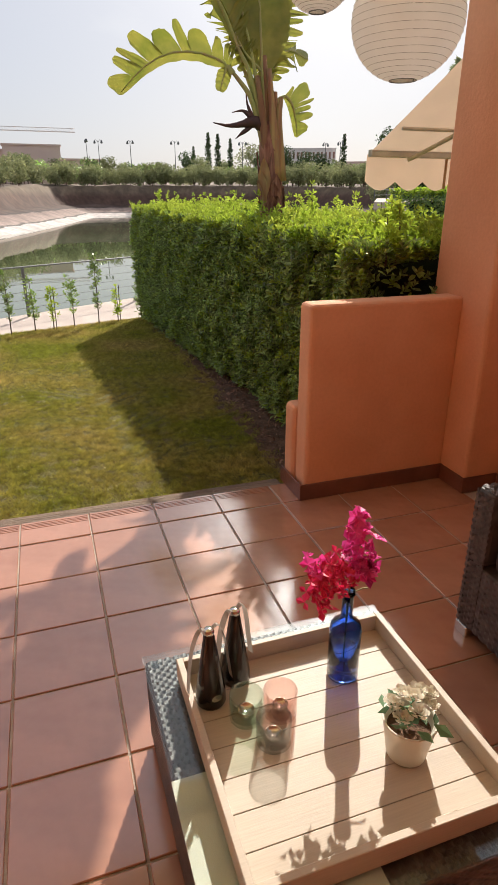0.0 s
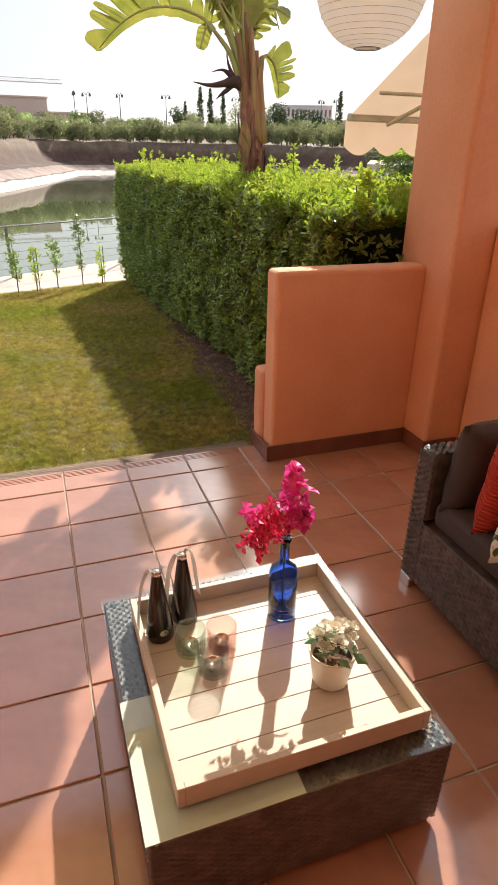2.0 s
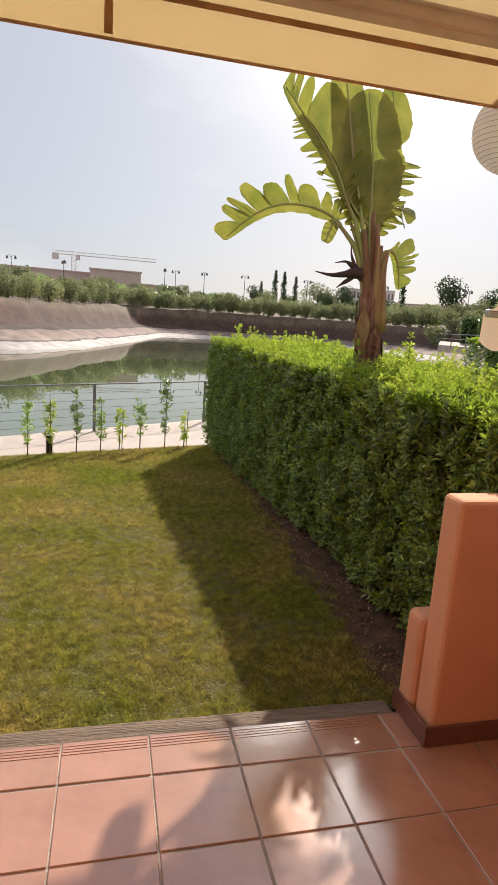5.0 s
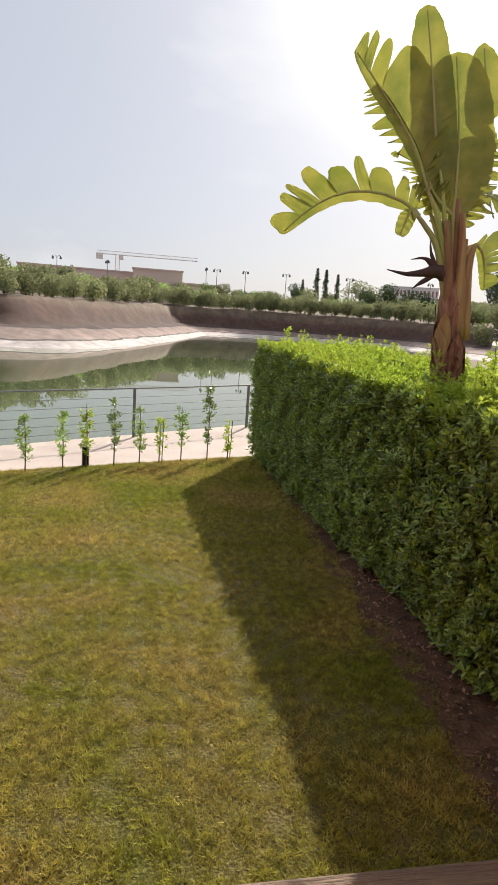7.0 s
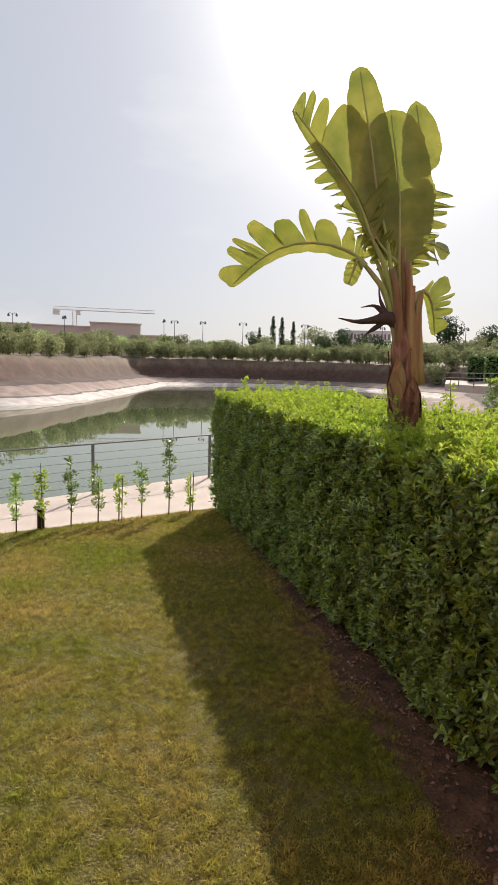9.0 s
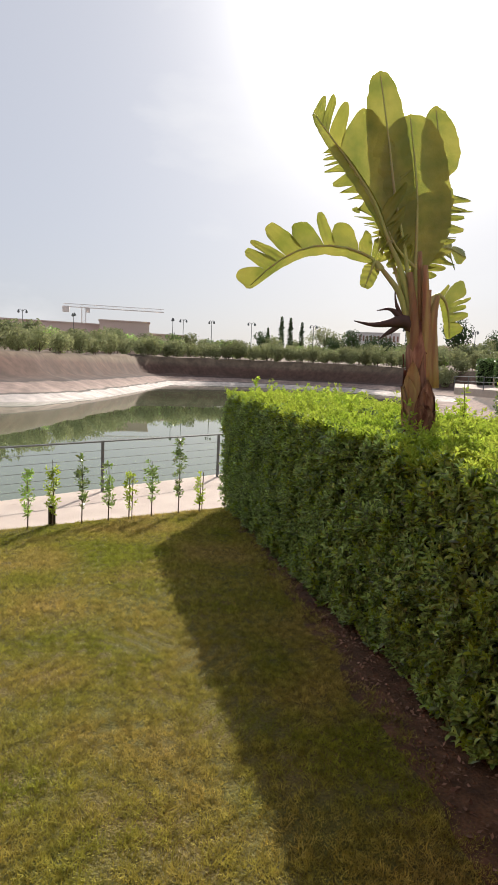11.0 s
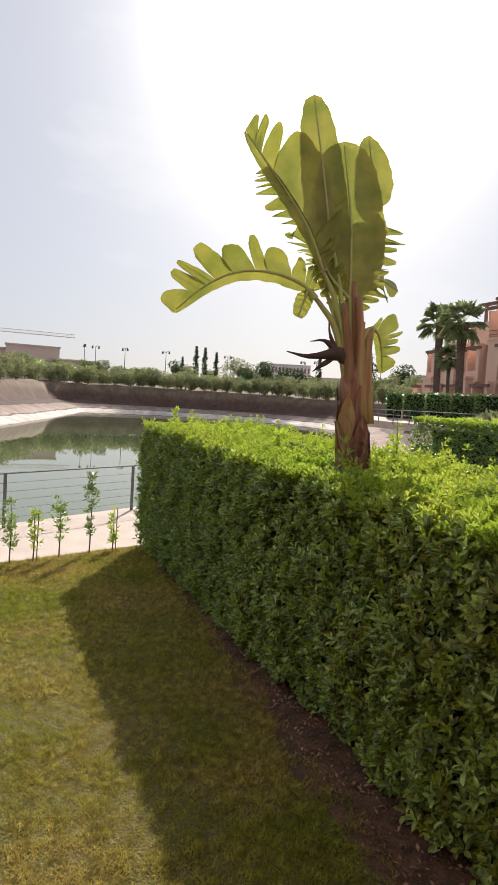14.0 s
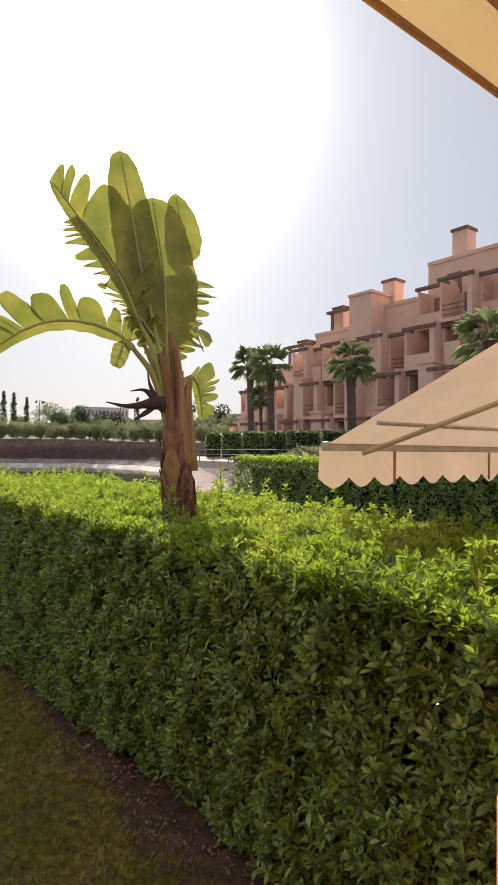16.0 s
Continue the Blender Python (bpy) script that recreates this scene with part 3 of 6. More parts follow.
def hedge(name, corners, z0f, z1f, size, per, label, seed, group="", sprigs=0, core_inset=0.19):
    """A clipped hedge on a plan of four corners; z0f and z1f give its foot and its top at (x, y)."""
    rng = random.Random(seed)
    a = thing(name, (0, 0, 0), label=label, category="hedge", group=group)
    c = [Vector(p) for p in corners]
    mid = sum(c, Vector((0, 0))) / 4
    # box in the shade colour, showing through the gaps in the leaves
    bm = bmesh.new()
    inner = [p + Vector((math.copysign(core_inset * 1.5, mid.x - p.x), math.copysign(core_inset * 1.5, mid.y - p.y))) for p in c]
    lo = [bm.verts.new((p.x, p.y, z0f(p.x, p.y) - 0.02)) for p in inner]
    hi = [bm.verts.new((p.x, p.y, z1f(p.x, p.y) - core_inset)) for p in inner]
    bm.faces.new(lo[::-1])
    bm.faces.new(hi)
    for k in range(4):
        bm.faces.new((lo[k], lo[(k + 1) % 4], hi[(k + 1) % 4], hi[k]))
    part("hedge_shade_core", bm, M_HEDGESHADE, a)
    spots = []
    for k in range(4):
        p, q = c[k], c[(k + 1) % 4]
        d = q - p
        nrm = Vector((d.y, -d.x, 0)).normalized()
        n = int(d.length * 1.3 * per(p, q))
        for _ in range(n):
            u = rng.random()
            v = rng.random()
            b = p + d * u
            z0, z1 = z0f(b.x, b.y), z1f(b.x, b.y)
            bulge = 0.05 * noise.noise(Vector((b.x * 2.2, b.y * 2.2, v * 2.5))) - 0.03 * smooth(0.88, 1, v) - rng.random() ** 1.5 * 0.12 - 0.07 * (1 - smooth(0, 0.3, v)) + 0.10 * noise.noise(Vector((b.x * 9, b.y * 9, v * 9))) + 0.05 * noise.noise(Vector((b.x * 21, b.y * 21, v * 21)))
            spots.append((Vector((b.x, b.y, z0 + 0.03 + (z1 - z0 - 0.03) * v)) + nrm * bulge, nrm * 0.8 + Vector((0, 0, 0.5))))
    area = abs((c[2] - c[0]).x * (c[3] - c[1]).y - (c[2] - c[0]).y * (c[3] - c[1]).x) / 2
    # every ninth side spot takes the lighter leaf, as glints of gloss
    young = [q for k, q in enumerate(spots) if k % 9 == 0] if sprigs else []
    spots = [q for k, q in enumerate(spots) if k % 9] if sprigs else spots
    for _ in range(int(area * per(None, None))):
        u, v = rng.random(), rng.random()
        b = (c[0] * (1 - u) + c[1] * u) * (1 - v) + (c[3] * (1 - u) + c[2] * u) * v
        fresh = noise.noise(Vector((b.x * 1.6, b.y * 1.6, 9))) + rng.gauss(0, 0.25)
        z = z1f(b.x, b.y) + 0.07 * noise.noise(Vector((b.x * 3, b.y * 3, 0))) - rng.random() * 0.07
        (young if sprigs and fresh > -0.28 - 0.25 * smooth(3, 7, b.y) else spots).append((Vector((b.x, b.y, z + (0.015 if fresh > 0 else 0))), Vector((0, 0, 1.0))))
    for _ in range(sprigs):
        u, v = rng.random(), rng.random()
        b = (c[0] * (1 - u) + c[1] * u) * (1 - v) + (c[3] * (1 - u) + c[2] * u) * v
        h = rng.uniform(0.04, 0.15) if rng.random() < 0.93 else 0.24
        for k in range(16):
            z = z1f(b.x, b.y) + h * k / 16
            young.append((Vector((b.x + rng.gauss(0, 0.02), b.y + rng.gauss(0, 0.02), z)), Vector((rng.gauss(0, 1), rng.gauss(0, 1), 0.6))))
    if sprigs > 100:
        whorls("young_growth", young[::5], size * 0.95, M_YOUNG, a, rng, 7)
        whorls("foliage", spots[::8], size * 1.05, M_LEAF, a, rng, 7)
        return a
    if sprigs:
        leaf_cloud("young_growth", young, size * 1.05, M_YOUNG, a, rng)
    leaf_cloud("foliage", spots, size, M_SHADELEAF, a, rng)
    return a


def main_top(x, y):
    return 1.20 + 0.012 * (y - 1)


hedge("hedge", [(1.42, 0.27), (3.1, 0.27), (3.1, 8.1), (1.33, 7.35)], lawn_z, main_top, 0.047, lambda p, q: 9500 if p is None else (13500 if (p - q).length > 4 and p.x < 2 and q.x < 2 else 2200), "long clipped green hedge with bright young leaves on top", 3, sprigs=420)

def shoot(x, y, h, seed, base=None):
    rng = random.Random(seed)
    s = thing("hedge_shoot", (x, y, 1.08), label="tall fresh leafy shoot standing above the clipped hedge", category="shoot", group="fresh shoots above the hedge")
    bm = bmesh.new()
    tube(bm, [(0, 0, 0), (0.01, 0.01, (h + 0.1) * 0.6), (0.0, 0.02, h + 0.1)], [0.006, 0.004, 0.002], 5)
    part("stem", bm, M_TRUNK, s)
    spots = []
    for k in range(int(260 * h) + 20):
        z = 0.08 + h * rng.random()
        r = 0.07 * rng.random() * (1.2 - 0.6 * z / h)
        a = rng.uniform(0, 6.28)
        spots.append((Vector((r * math.cos(a), r * math.sin(a), z)), Vector((math.cos(a), math.sin(a), 0.5))))
    whorls("foliage", spots[::5], 0.05, M_YOUNG, s, rng, 6)


for k, (x, y, h) in enumerate(((2.42, 3.08, 0.42), (2.52, 3.25, 0.25), (1.72, 0.42, 0.22), (1.80, 0.62, 0.20), (1.62, 0.36, 0.14), (1.86, 0.95, 0.12), (1.75, 7.3, 0.36), (1.6, 6.9, 0.2), (1.75, 5.2, 0.2), (2.0, 4.3, 0.24), (1.72, 3.3, 0.16), (2.9, 2.6, 0.2), (2.3, 1.5, 0.16))):
    shoot(x, y, h, 200 + k)

# ---- fence ----
def make_fence():
    d = (FENCE_B - FENCE_A)
    top = 1.0
    f = thing("fence", (0, 0, 0), label="grey steel lakeside railing with thin horizontal cables", category="fence")
    for k in range(-7, 4):
        p = FENCE_A + d * k
        bm = bmesh.new()
        box(bm, p.x - 0.03, p.x + 0.03, p.y - 0.02, p.y + 0.02, PATH_Z, PATH_Z + top, 0.004)
        part("post", bm, M_FENCE, f)
    for h, r in ((1.0, 0.02), (0.82, 0.005), (0.66, 0.005), (0.5, 0.005), (0.34, 0.005), (0.18, 0.005)):
        bm = bmesh.new()
        a, b = FENCE_A - d * 7, FENCE_A + d * 3
        tube(bm, [(a.x, a.y, PATH_Z + h), (b.x, b.y, PATH_Z + h)], r, 6)
        part("rail" if r > 0.01 else "cable", bm, M_FENCE, f)


make_fence()


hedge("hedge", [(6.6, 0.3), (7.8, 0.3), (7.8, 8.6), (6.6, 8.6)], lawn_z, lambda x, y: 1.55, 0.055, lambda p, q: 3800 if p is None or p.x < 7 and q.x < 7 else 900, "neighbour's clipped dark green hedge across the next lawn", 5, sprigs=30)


# ---- banana plant ----
TRUNK = Vector((2.0, 2.95, 0.0))
# upright plane turned towards the camera; leaf shapes are fitted to the view on it
FAN = Vector((0.993, -0.115, 0.0))
OFF = Vector((0.115, 0.993, 0.0))


def fan(u, z, off=0.0):
    return TRUNK + FAN * u + OFF * off + Vector((0, 0, z))


def banana_leaf(tree, stalk, blade, half, lobes, droop, seed, off=(0, 0), tilt=0.3, label="", one_side=None, reach=0.35, gap=0.15):
    """stalk and blade: (u, z) points traced from the camera's view onto the fan's plane. half: greatest half width.
    lobes: pieces a side, torn apart by gap.
    droop: how far the outer edges hang down; tilt: how far the blade is turned out of the fan's plane."""
    rng = random.Random(seed)
    n = 40
    rib = catmull([fan(u, z, off[0] + (off[1] - off[0]) * i / (len(blade) - 1)) for i, (u, z) in enumerate(blade)], n)
    verts, faces = [], []
    length = sum((b - a).length for a, b in zip(rib, rib[1:]))

    def frame_at(s):
        k = s * (n - 1)
        i = min(int(k), n - 2)
        p = rib[i].lerp(rib[i + 1], k - i)
        d = (rib[i + 1] - rib[i]).normalized()
        side = d.cross(OFF).normalized()
        side = (side * math.cos(tilt) + OFF * math.sin(tilt)).normalized()
        return p, d, side

    for sgn in (-1, 1):
        if one_side and sgn != one_side:
            w_side = half * 0.20
        else:
            w_side = half
        cuts = sorted(rng.random() for _ in range(lobes - 1))
        cuts = [0] + [0.6 * c + 0.4 * (i + 1) / lobes for i, c in enumerate(cuts)] + [1.0]
        if one_side and sgn != one_side:
            cuts = [0, 1.0]
        for a, b in zip(cuts, cuts[1:]):
            if b - a < 0.005:
                continue
            m = max(8, int((b - a) * 40))
            rows = 6
            shrink = gap * rng.uniform(0.4, 1.3) if len(cuts) > 2 else 0.0
            bend = rng.uniform(0.4, 1.6) * droop
            lift = rng.uniform(-0.12, 0.12) * half * min(1, lobes / 4)
            cut = rng.uniform(0.65, 1.1) if len(cuts) > 4 else 1.0
            base = len(verts)
            for i in range(m + 1):
                s = a + (b - a) * i / m
                sm = (a + b) / 2
                for j in range(rows + 1):
                    v = j / rows
                    se = s + (sm - s) * shrink * max(0.0, (v - 0.4) / 0.6)
                    p, d, side = frame_at(min(1, se))
                    wv = w_side * min(1.0, 0.25 + se * 3.2) ** 0.7 * max(0.0, 1 - se ** 5) ** 0.5 * cut
                    if len(cuts) > 2:
                        wv *= 1 - 0.22 * abs(2 * i / m - 1) ** 3
                    wv *= 1 + 0.12 * v * noise.noise(Vector((se * 16 + seed, sgn * 3, v * 2)))
                    q = p + side * sgn * wv * v + d * (reach * wv * v) + Vector((0, 0, -1)) * bend * wv * v * v + OFF * (lift * v * v + (0.10 + 0.5 * noise.noise(Vector((a * 9 + seed, sgn, 2)))) * wv * math.sin(v * 2.2) + 0.004 * math.sin(s * length * 160))
                    verts.append(q)
            for i in range(m):
                for j in range(rows):
                    k = base + i * (rows + 1) + j
                    faces.append((k, k + 1, k + rows + 2, k + rows + 1))
    lf = raw("leaf", verts, faces, M_BANANA, tree, smooth=True)
    if label:
        tagged(lf, label=label)
    st = catmull([fan(u, z, off[0] * i / max(1, len(stalk) - 1)) for i, (u, z) in enumerate(stalk)], 14)
    bm = bmesh.new()
    k = len(st)
    tube(bm, st + rib[2::4], [0.032 - 0.020 * i / k for i in range(k)] + [0.011 * (1 - i / 10.5) + 0.002 for i in range(len(rib[2::4]))], 8)
    part("leaf_stalk", bm, M_STALK, lf, smooth=True)


def make_banana():
    t = thing("banana_tree", (0, 0, 0), label="tree-like banana plant with torn leaves, rising from the hedge", category="tree")
    bm = bmesh.new()
    pts = [fan(-0.02, -0.2), fan(-0.02, 0.9), fan(-0.02, 1.31), fan(-0.04, 1.58), fan(-0.07, 1.84), fan(-0.08, 2.02)]
    tube(bm, catmull(pts, 18), [0.105] * 6 + [0.10] * 4 + [0.088] * 4 + [0.075, 0.06, 0.05, 0.03], 14)
    part("trunk", bm, M_SHEATH, t, "reddish brown fibrous trunk", smooth=True)
    rng = random.Random(11)
    for k in range(46):
        a = k * 2.4 + rng.uniform(-0.3, 0.3)
        z0 = 0.92 + 0.56 * k / 46 + rng.uniform(-0.04, 0.04)
        h = rng.uniform(0.2, 0.34)
        lean = rng.uniform(-0.10, 0.10)
        bm = bmesh.new()
        rows = []
        for i in range(9):
            v = i / 8
            z = z0 + h * v
            cu = -0.02 - 0.06 * smooth(1.2, 1.9, z)
            r = 0.102 - 0.05 * smooth(1.4, 2.1, z) + 0.012 * v * v
            w = 0.52 * math.sin(math.pi * min(1, v * 0.93 + 0.05)) ** 0.8 + 0.015
            aa = a + lean * v * 3
            rows.append([bm.verts.new(fan(cu, z) + FAN * (r + 0.012 * abs(q) ** 2) * math.cos(aa + q * w) + OFF * (r + 0.012 * abs(q) ** 2) * math.sin(aa + q * w)) for q in (-1, -0.5, 0, 0.5, 1)])
        for r0, r1 in zip(rows, rows[1:]):
            for i in range(4):
                bm.faces.new((r0[i], r0[i + 1], r1[i + 1], r1[i]))
        part("sheath", bm, M_STEM if k % 4 == 1 else M_SHEATH, t, smooth=True)
    # inner stalk bundle
    for u0, u1, z1, o in ((-0.10, -0.13, 2.45, 0.04), (-0.04, -0.08, 2.4, -0.05), (-0.12, -0.18, 2.35, -0.03), (0.0, 0.0, 2.25, 0.05), (-0.07, -0.11, 2.5, 0.0), (0.01, 0.03, 2.2, -0.04)):
        bm = bmesh.new()
        tube(bm, catmull([fan(u0 + 0.04, 1.55, o), fan(u0, 2.0, o), fan(u1, z1, o)], 8), [0.045, 0.042, 0.040, 0.036, 0.032, 0.028, 0.024, 0.02], 8)
        part("stem", bm, M_STEM, t, smooth=True)
    banana_leaf(t, [(-0.08, 1.60), (-0.13, 1.90), (-0.22, 2.18), (-0.33, 2.32), (-0.40, 2.39)], [(-0.40, 2.39), (-0.48, 2.45), (-0.68, 2.50), (-0.91, 2.48), (-1.12, 2.37), (-1.32, 2.18)], 0.27, 10, 0.14, 1, (0.0, 0.0), 0.35, "long arching torn leaf", one_side=-1, gap=0.34, reach=0.45)
    banana_leaf(t, [(-0.08, 1.70), (-0.15, 2.10), (-0.24, 2.38), (-0.33, 2.54)], [(-0.33, 2.54), (-0.45, 2.80), (-0.60, 3.00), (-0.75, 3.17), (-0.92, 3.36)], 0.34, 6, 0.05, 2, (0.0, 0.0), 0.3, one_side=-1, gap=0.32, reach=0.7)
    banana_leaf(t, [(-0.33, 2.54), (-0.34, 2.56)], [(-0.34, 2.56), (-0.46, 2.80), (-0.61, 3.00), (-0.76, 3.17)], 0.15, 14, 0.3, 12, (0.01, 0.01), 0.5, "torn hanging strips", one_side=1, gap=1.1, reach=0.9)
    banana_leaf(t, [(-0.07, 1.80), (-0.14, 2.13), (-0.22, 2.52)], [(-0.22, 2.52), (-0.31, 2.84), (-0.38, 3.20), (-0.48, 3.66)], 0.15, 1, 0.03, 3, (0.0, 0.0), 0.15, "tall upright leaf", gap=0.1)
    banana_leaf(t, [(-0.07, 1.80), (-0.16, 2.13), (-0.28, 2.42)], [(-0.28, 2.42), (-0.33, 2.62), (-0.36, 2.85), (-0.40, 3.05)], 0.24, 12, 0.1, 13, (0.05, 0.05), 0.2, one_side=-1, gap=0.6, reach=0.7)
    banana_leaf(t, [(-0.06, 1.80), (-0.11, 2.16), (-0.13, 2.40)], [(-0.13, 2.40), (-0.14, 2.62), (-0.16, 2.90), (-0.20, 3.15), (-0.25, 3.40)], 0.25, 1, 0.03, 4, (0.0, 0.0), 0.05, "broad shaded leaf", gap=0.08, reach=0.15)
    banana_leaf(t, [(-0.04, 1.80), (-0.08, 2.16), (-0.08, 2.42)], [(-0.08, 2.42), (-0.03, 2.80), (0.02, 3.10), (-0.05, 3.50)], 0.155, 2, 0.03, 5, (0.06, 0.06), 0.1, gap=0.25)
    banana_leaf(t, [(-0.04, 1.80), (-0.06, 2.17), (-0.07, 2.38)], [(-0.07, 2.38), (-0.03, 2.58), (0.04, 2.76), (0.12, 2.95)], 0.25, 9, 0.15, 6, (0.10, 0.14), 0.3, one_side=-1, gap=0.6, reach=0.6)
    banana_leaf(t, [(-0.03, 1.80), (-0.03, 2.16), (-0.02, 2.34)], [(-0.02, 2.34), (0.05, 2.51), (0.16, 2.58), (0.33, 2.52)], 0.15, 7, 0.3, 7, (0.12, 0.2), 0.5, gap=0.5)
    banana_leaf(t, [(-0.02, 1.75), (-0.01, 2.02), (0.03, 2.18), (0.10, 2.23)], [(0.10, 2.23), (0.17, 2.18), (0.22, 2.06), (0.25, 1.92)], 0.22, 6, 0.02, 8, (0.1, 0.2), 0.3, "torn leaf hanging over", one_side=1, gap=0.4, reach=0.05)
    banana_leaf(t, [(-0.06, 2.01), (-0.07, 2.21), (-0.11, 2.37)], [(-0.11, 2.37), (-0.27, 2.51), (-0.36, 2.66)], 0.14, 7, 0.1, 9, (0.0, 0.0), 0.3, gap=0.5)
    banana_leaf(t, [(-0.38, 2.36), (-0.41, 2.40), (-0.43, 2.41)], [(-0.43, 2.41), (-0.45, 2.35), (-0.49, 2.23)], 0.06, 1, 0.0, 10, (0.0, 0.0), 0.0)
    for pts, r in (([(-0.10, 1.91), (-0.17, 2.01), (-0.27, 2.00), (-0.41, 1.98), (-0.55, 2.00)], 0.036), ([(-0.17, 1.99), (-0.28, 2.09), (-0.39, 2.08)], 0.014), ([(-0.17, 1.99), (-0.25, 2.13), (-0.27, 2.26)], 0.010), ([(-0.20, 1.99), (-0.31, 1.92), (-0.36, 1.88)], 0.012)):
        bm = bmesh.new()
        c = catmull([fan(*p) for p in pts], 12)
        tube(bm, c, [r * (0.6 + 0.8 * math.sin(math.pi * min(1, i / 6.5)) if i < 6 else 0.75 * (1 - (i - 6) / 5.6) ** 1.2) + 0.002 for i in range(12)], 8)
        part("bract", bm, M_BLOOM, t, smooth=True)


make_banana()

# ---- young plants and the bollard at the lawn's edge ----
def sapling(at, h, seed, spread=1.0, stake=False):
    rng = random.Random(seed)
    s = thing("sapling", at, label="young staked shrub with small bright leaves at the lawn edge", category="young plant", group="saplings along the lawn edge")
    bm = bmesh.new()
    tube(bm, [(0, 0, -0.05), (0.01, 0, h * 0.5), (0.0, 0.01, h)], [0.009, 0.007, 0.003], 6)
    part("stem", bm, M_TRUNK, s)
    if stake:
        bm = bmesh.new()
        tube(bm, [(0.04, 0.01, -0.05), (0.05, 0.01, h * 1.0)], 0.006, 6)
        part("stake", bm, M_TRUNK, s)
    spots = []
    for k in range(int(150 * h)):
        z = rng.uniform(0.22, 1.0) * h
        r = rng.random() * 0.085 * spread * (1.15 - abs(z / h - 0.6))
        a = rng.uniform(0, 6.28)
        spots.append((Vector((r * math.cos(a), r * math.sin(a), z)), Vector((math.cos(a), math.sin(a), 0.7))))
    whorls("foliage", spots[::3], 0.06, M_LEAF if seed % 3 else M_YOUNG, s, rng, 6)


for k, (x, y, z, h, st) in enumerate(((-1.20, 6.19, -0.36, 0.70, 0), (-0.93, 6.31, -0.36, 0.82, 0), (-0.60, 6.46, -0.36, 0.84, 0), (-0.28, 6.61, -0.37, 0.77, 0), (-0.02, 6.72, -0.38, 0.6, 1), (0.28, 6.86, -0.38, 0.75, 0), (0.66, 7.03, -0.39, 1.05, 0), (0.97, 7.17, -0.4, 0.56, 1), (1.37, 7.34, -0.4, 0.45, 0), (-1.6, 6.0, -0.35, 0.7, 0), (-2.0, 5.8, -0.34, 0.8, 0), (-2.4, 5.62, -0.33, 0.75, 1))):
    sapling((x, y, z), h, 50 + k, stake=bool(st))


def make_bollard():
    b = thing("bollard_light", (-0.95, 6.42, -0.40), label="short black garden bollard light with a pale glass", category="garden light")
    bm = bmesh.new()
    lathe(bm, [(0.045, 0), (0.045, 0.28), (0.042, 0.285)], 20)
    part("body", bm, M_BLACK, b)
    bm = bmesh.new()
    lathe(bm, [(0.038, 0.285), (0.038, 0.46), (0.03, 0.47)], 20)
    part("glass", bm, M_PAPER, b, "pale glass cylinder")
    bm = bmesh.new()
    lathe(bm, [(0.046, 0.47), (0.046, 0.49), (0.01, 0.51)], 20)
    part("cap", bm, M_BLACK, b)


make_bollard()

# ---- dark bar fence beyond the hedge ----
def bar_fence():
    f = thing("bar_fence", (0, 0, 0), label="dark metal bar fence beside the lake path", category="fence")
    pts = [Vector((3.6, 13.4)), Vector((6.5, 14.6)), Vector((9.5, 15.4)), Vector((12.5, 16.0))]
    n = 0
    bars_v, bars_f = [], []
    for a, b in zip(pts, pts[1:]):
        bm = bmesh.new()
        box(bm, a.x - 0.04, a.x + 0.04, a.y - 0.04, a.y + 0.04, -0.95, 0.42)
        part("post", bm, M_BLACK, f)
        for z in (-0.7, 0.3):
            bm = bmesh.new()
            tube(bm, [(a.x, a.y, z), (b.x, b.y, z)], 0.015, 6)
            part("rail", bm, M_BLACK, f)
        m = int((b - a).length / 0.1)
        for k in range(m):
            p = a.lerp(b, (k + 0.5) / m)
            i = len(bars_v)
            r = 0.008
            bars_v += [(p.x - r, p.y, -0.9), (p.x + r, p.y, -0.9), (p.x + r, p.y, 0.35), (p.x - r, p.y, 0.35), (p.x, p.y + r, -0.9), (p.x, p.y + r, 0.35)]
            bars_f += [(i, i + 1, i + 2, i + 3), (i + 1, i + 4, i + 5, i + 2), (i + 4, i, i + 3, i + 5)]
    raw("bars", bars_v, bars_f, M_BLACK, f)


bar_fence()


# ---- far things, fitted to the camera's view by bearing and distance ----
def spot(bearing, dist):
    # the origin is where the camera stands at 9 s
    return -0.1 + dist * math.sin(radians(bearing)), -0.93 + dist * math.cos(radians(bearing))


def blob_points(rng, n, rx, ry, rz, cz):
    out = []
    lumps = [(Vector((rng.gauss(0, 0.45), rng.gauss(0, 0.45), rng.gauss(0, 0.4))), rng.uniform(0.45, 0.75)) for _ in range(9)]
    for _ in range(n):
        c, r = lumps[rng.randrange(9)]
        d = Vector((rng.gauss(0, 1), rng.gauss(0, 1), rng.gauss(0, 1))).normalized()
        p = c * 0.7 + d * r * rng.uniform(0.75, 1.0)
        out.append((Vector((p.x * rx, p.y * ry, cz + p.z * rz)), d))
    return out


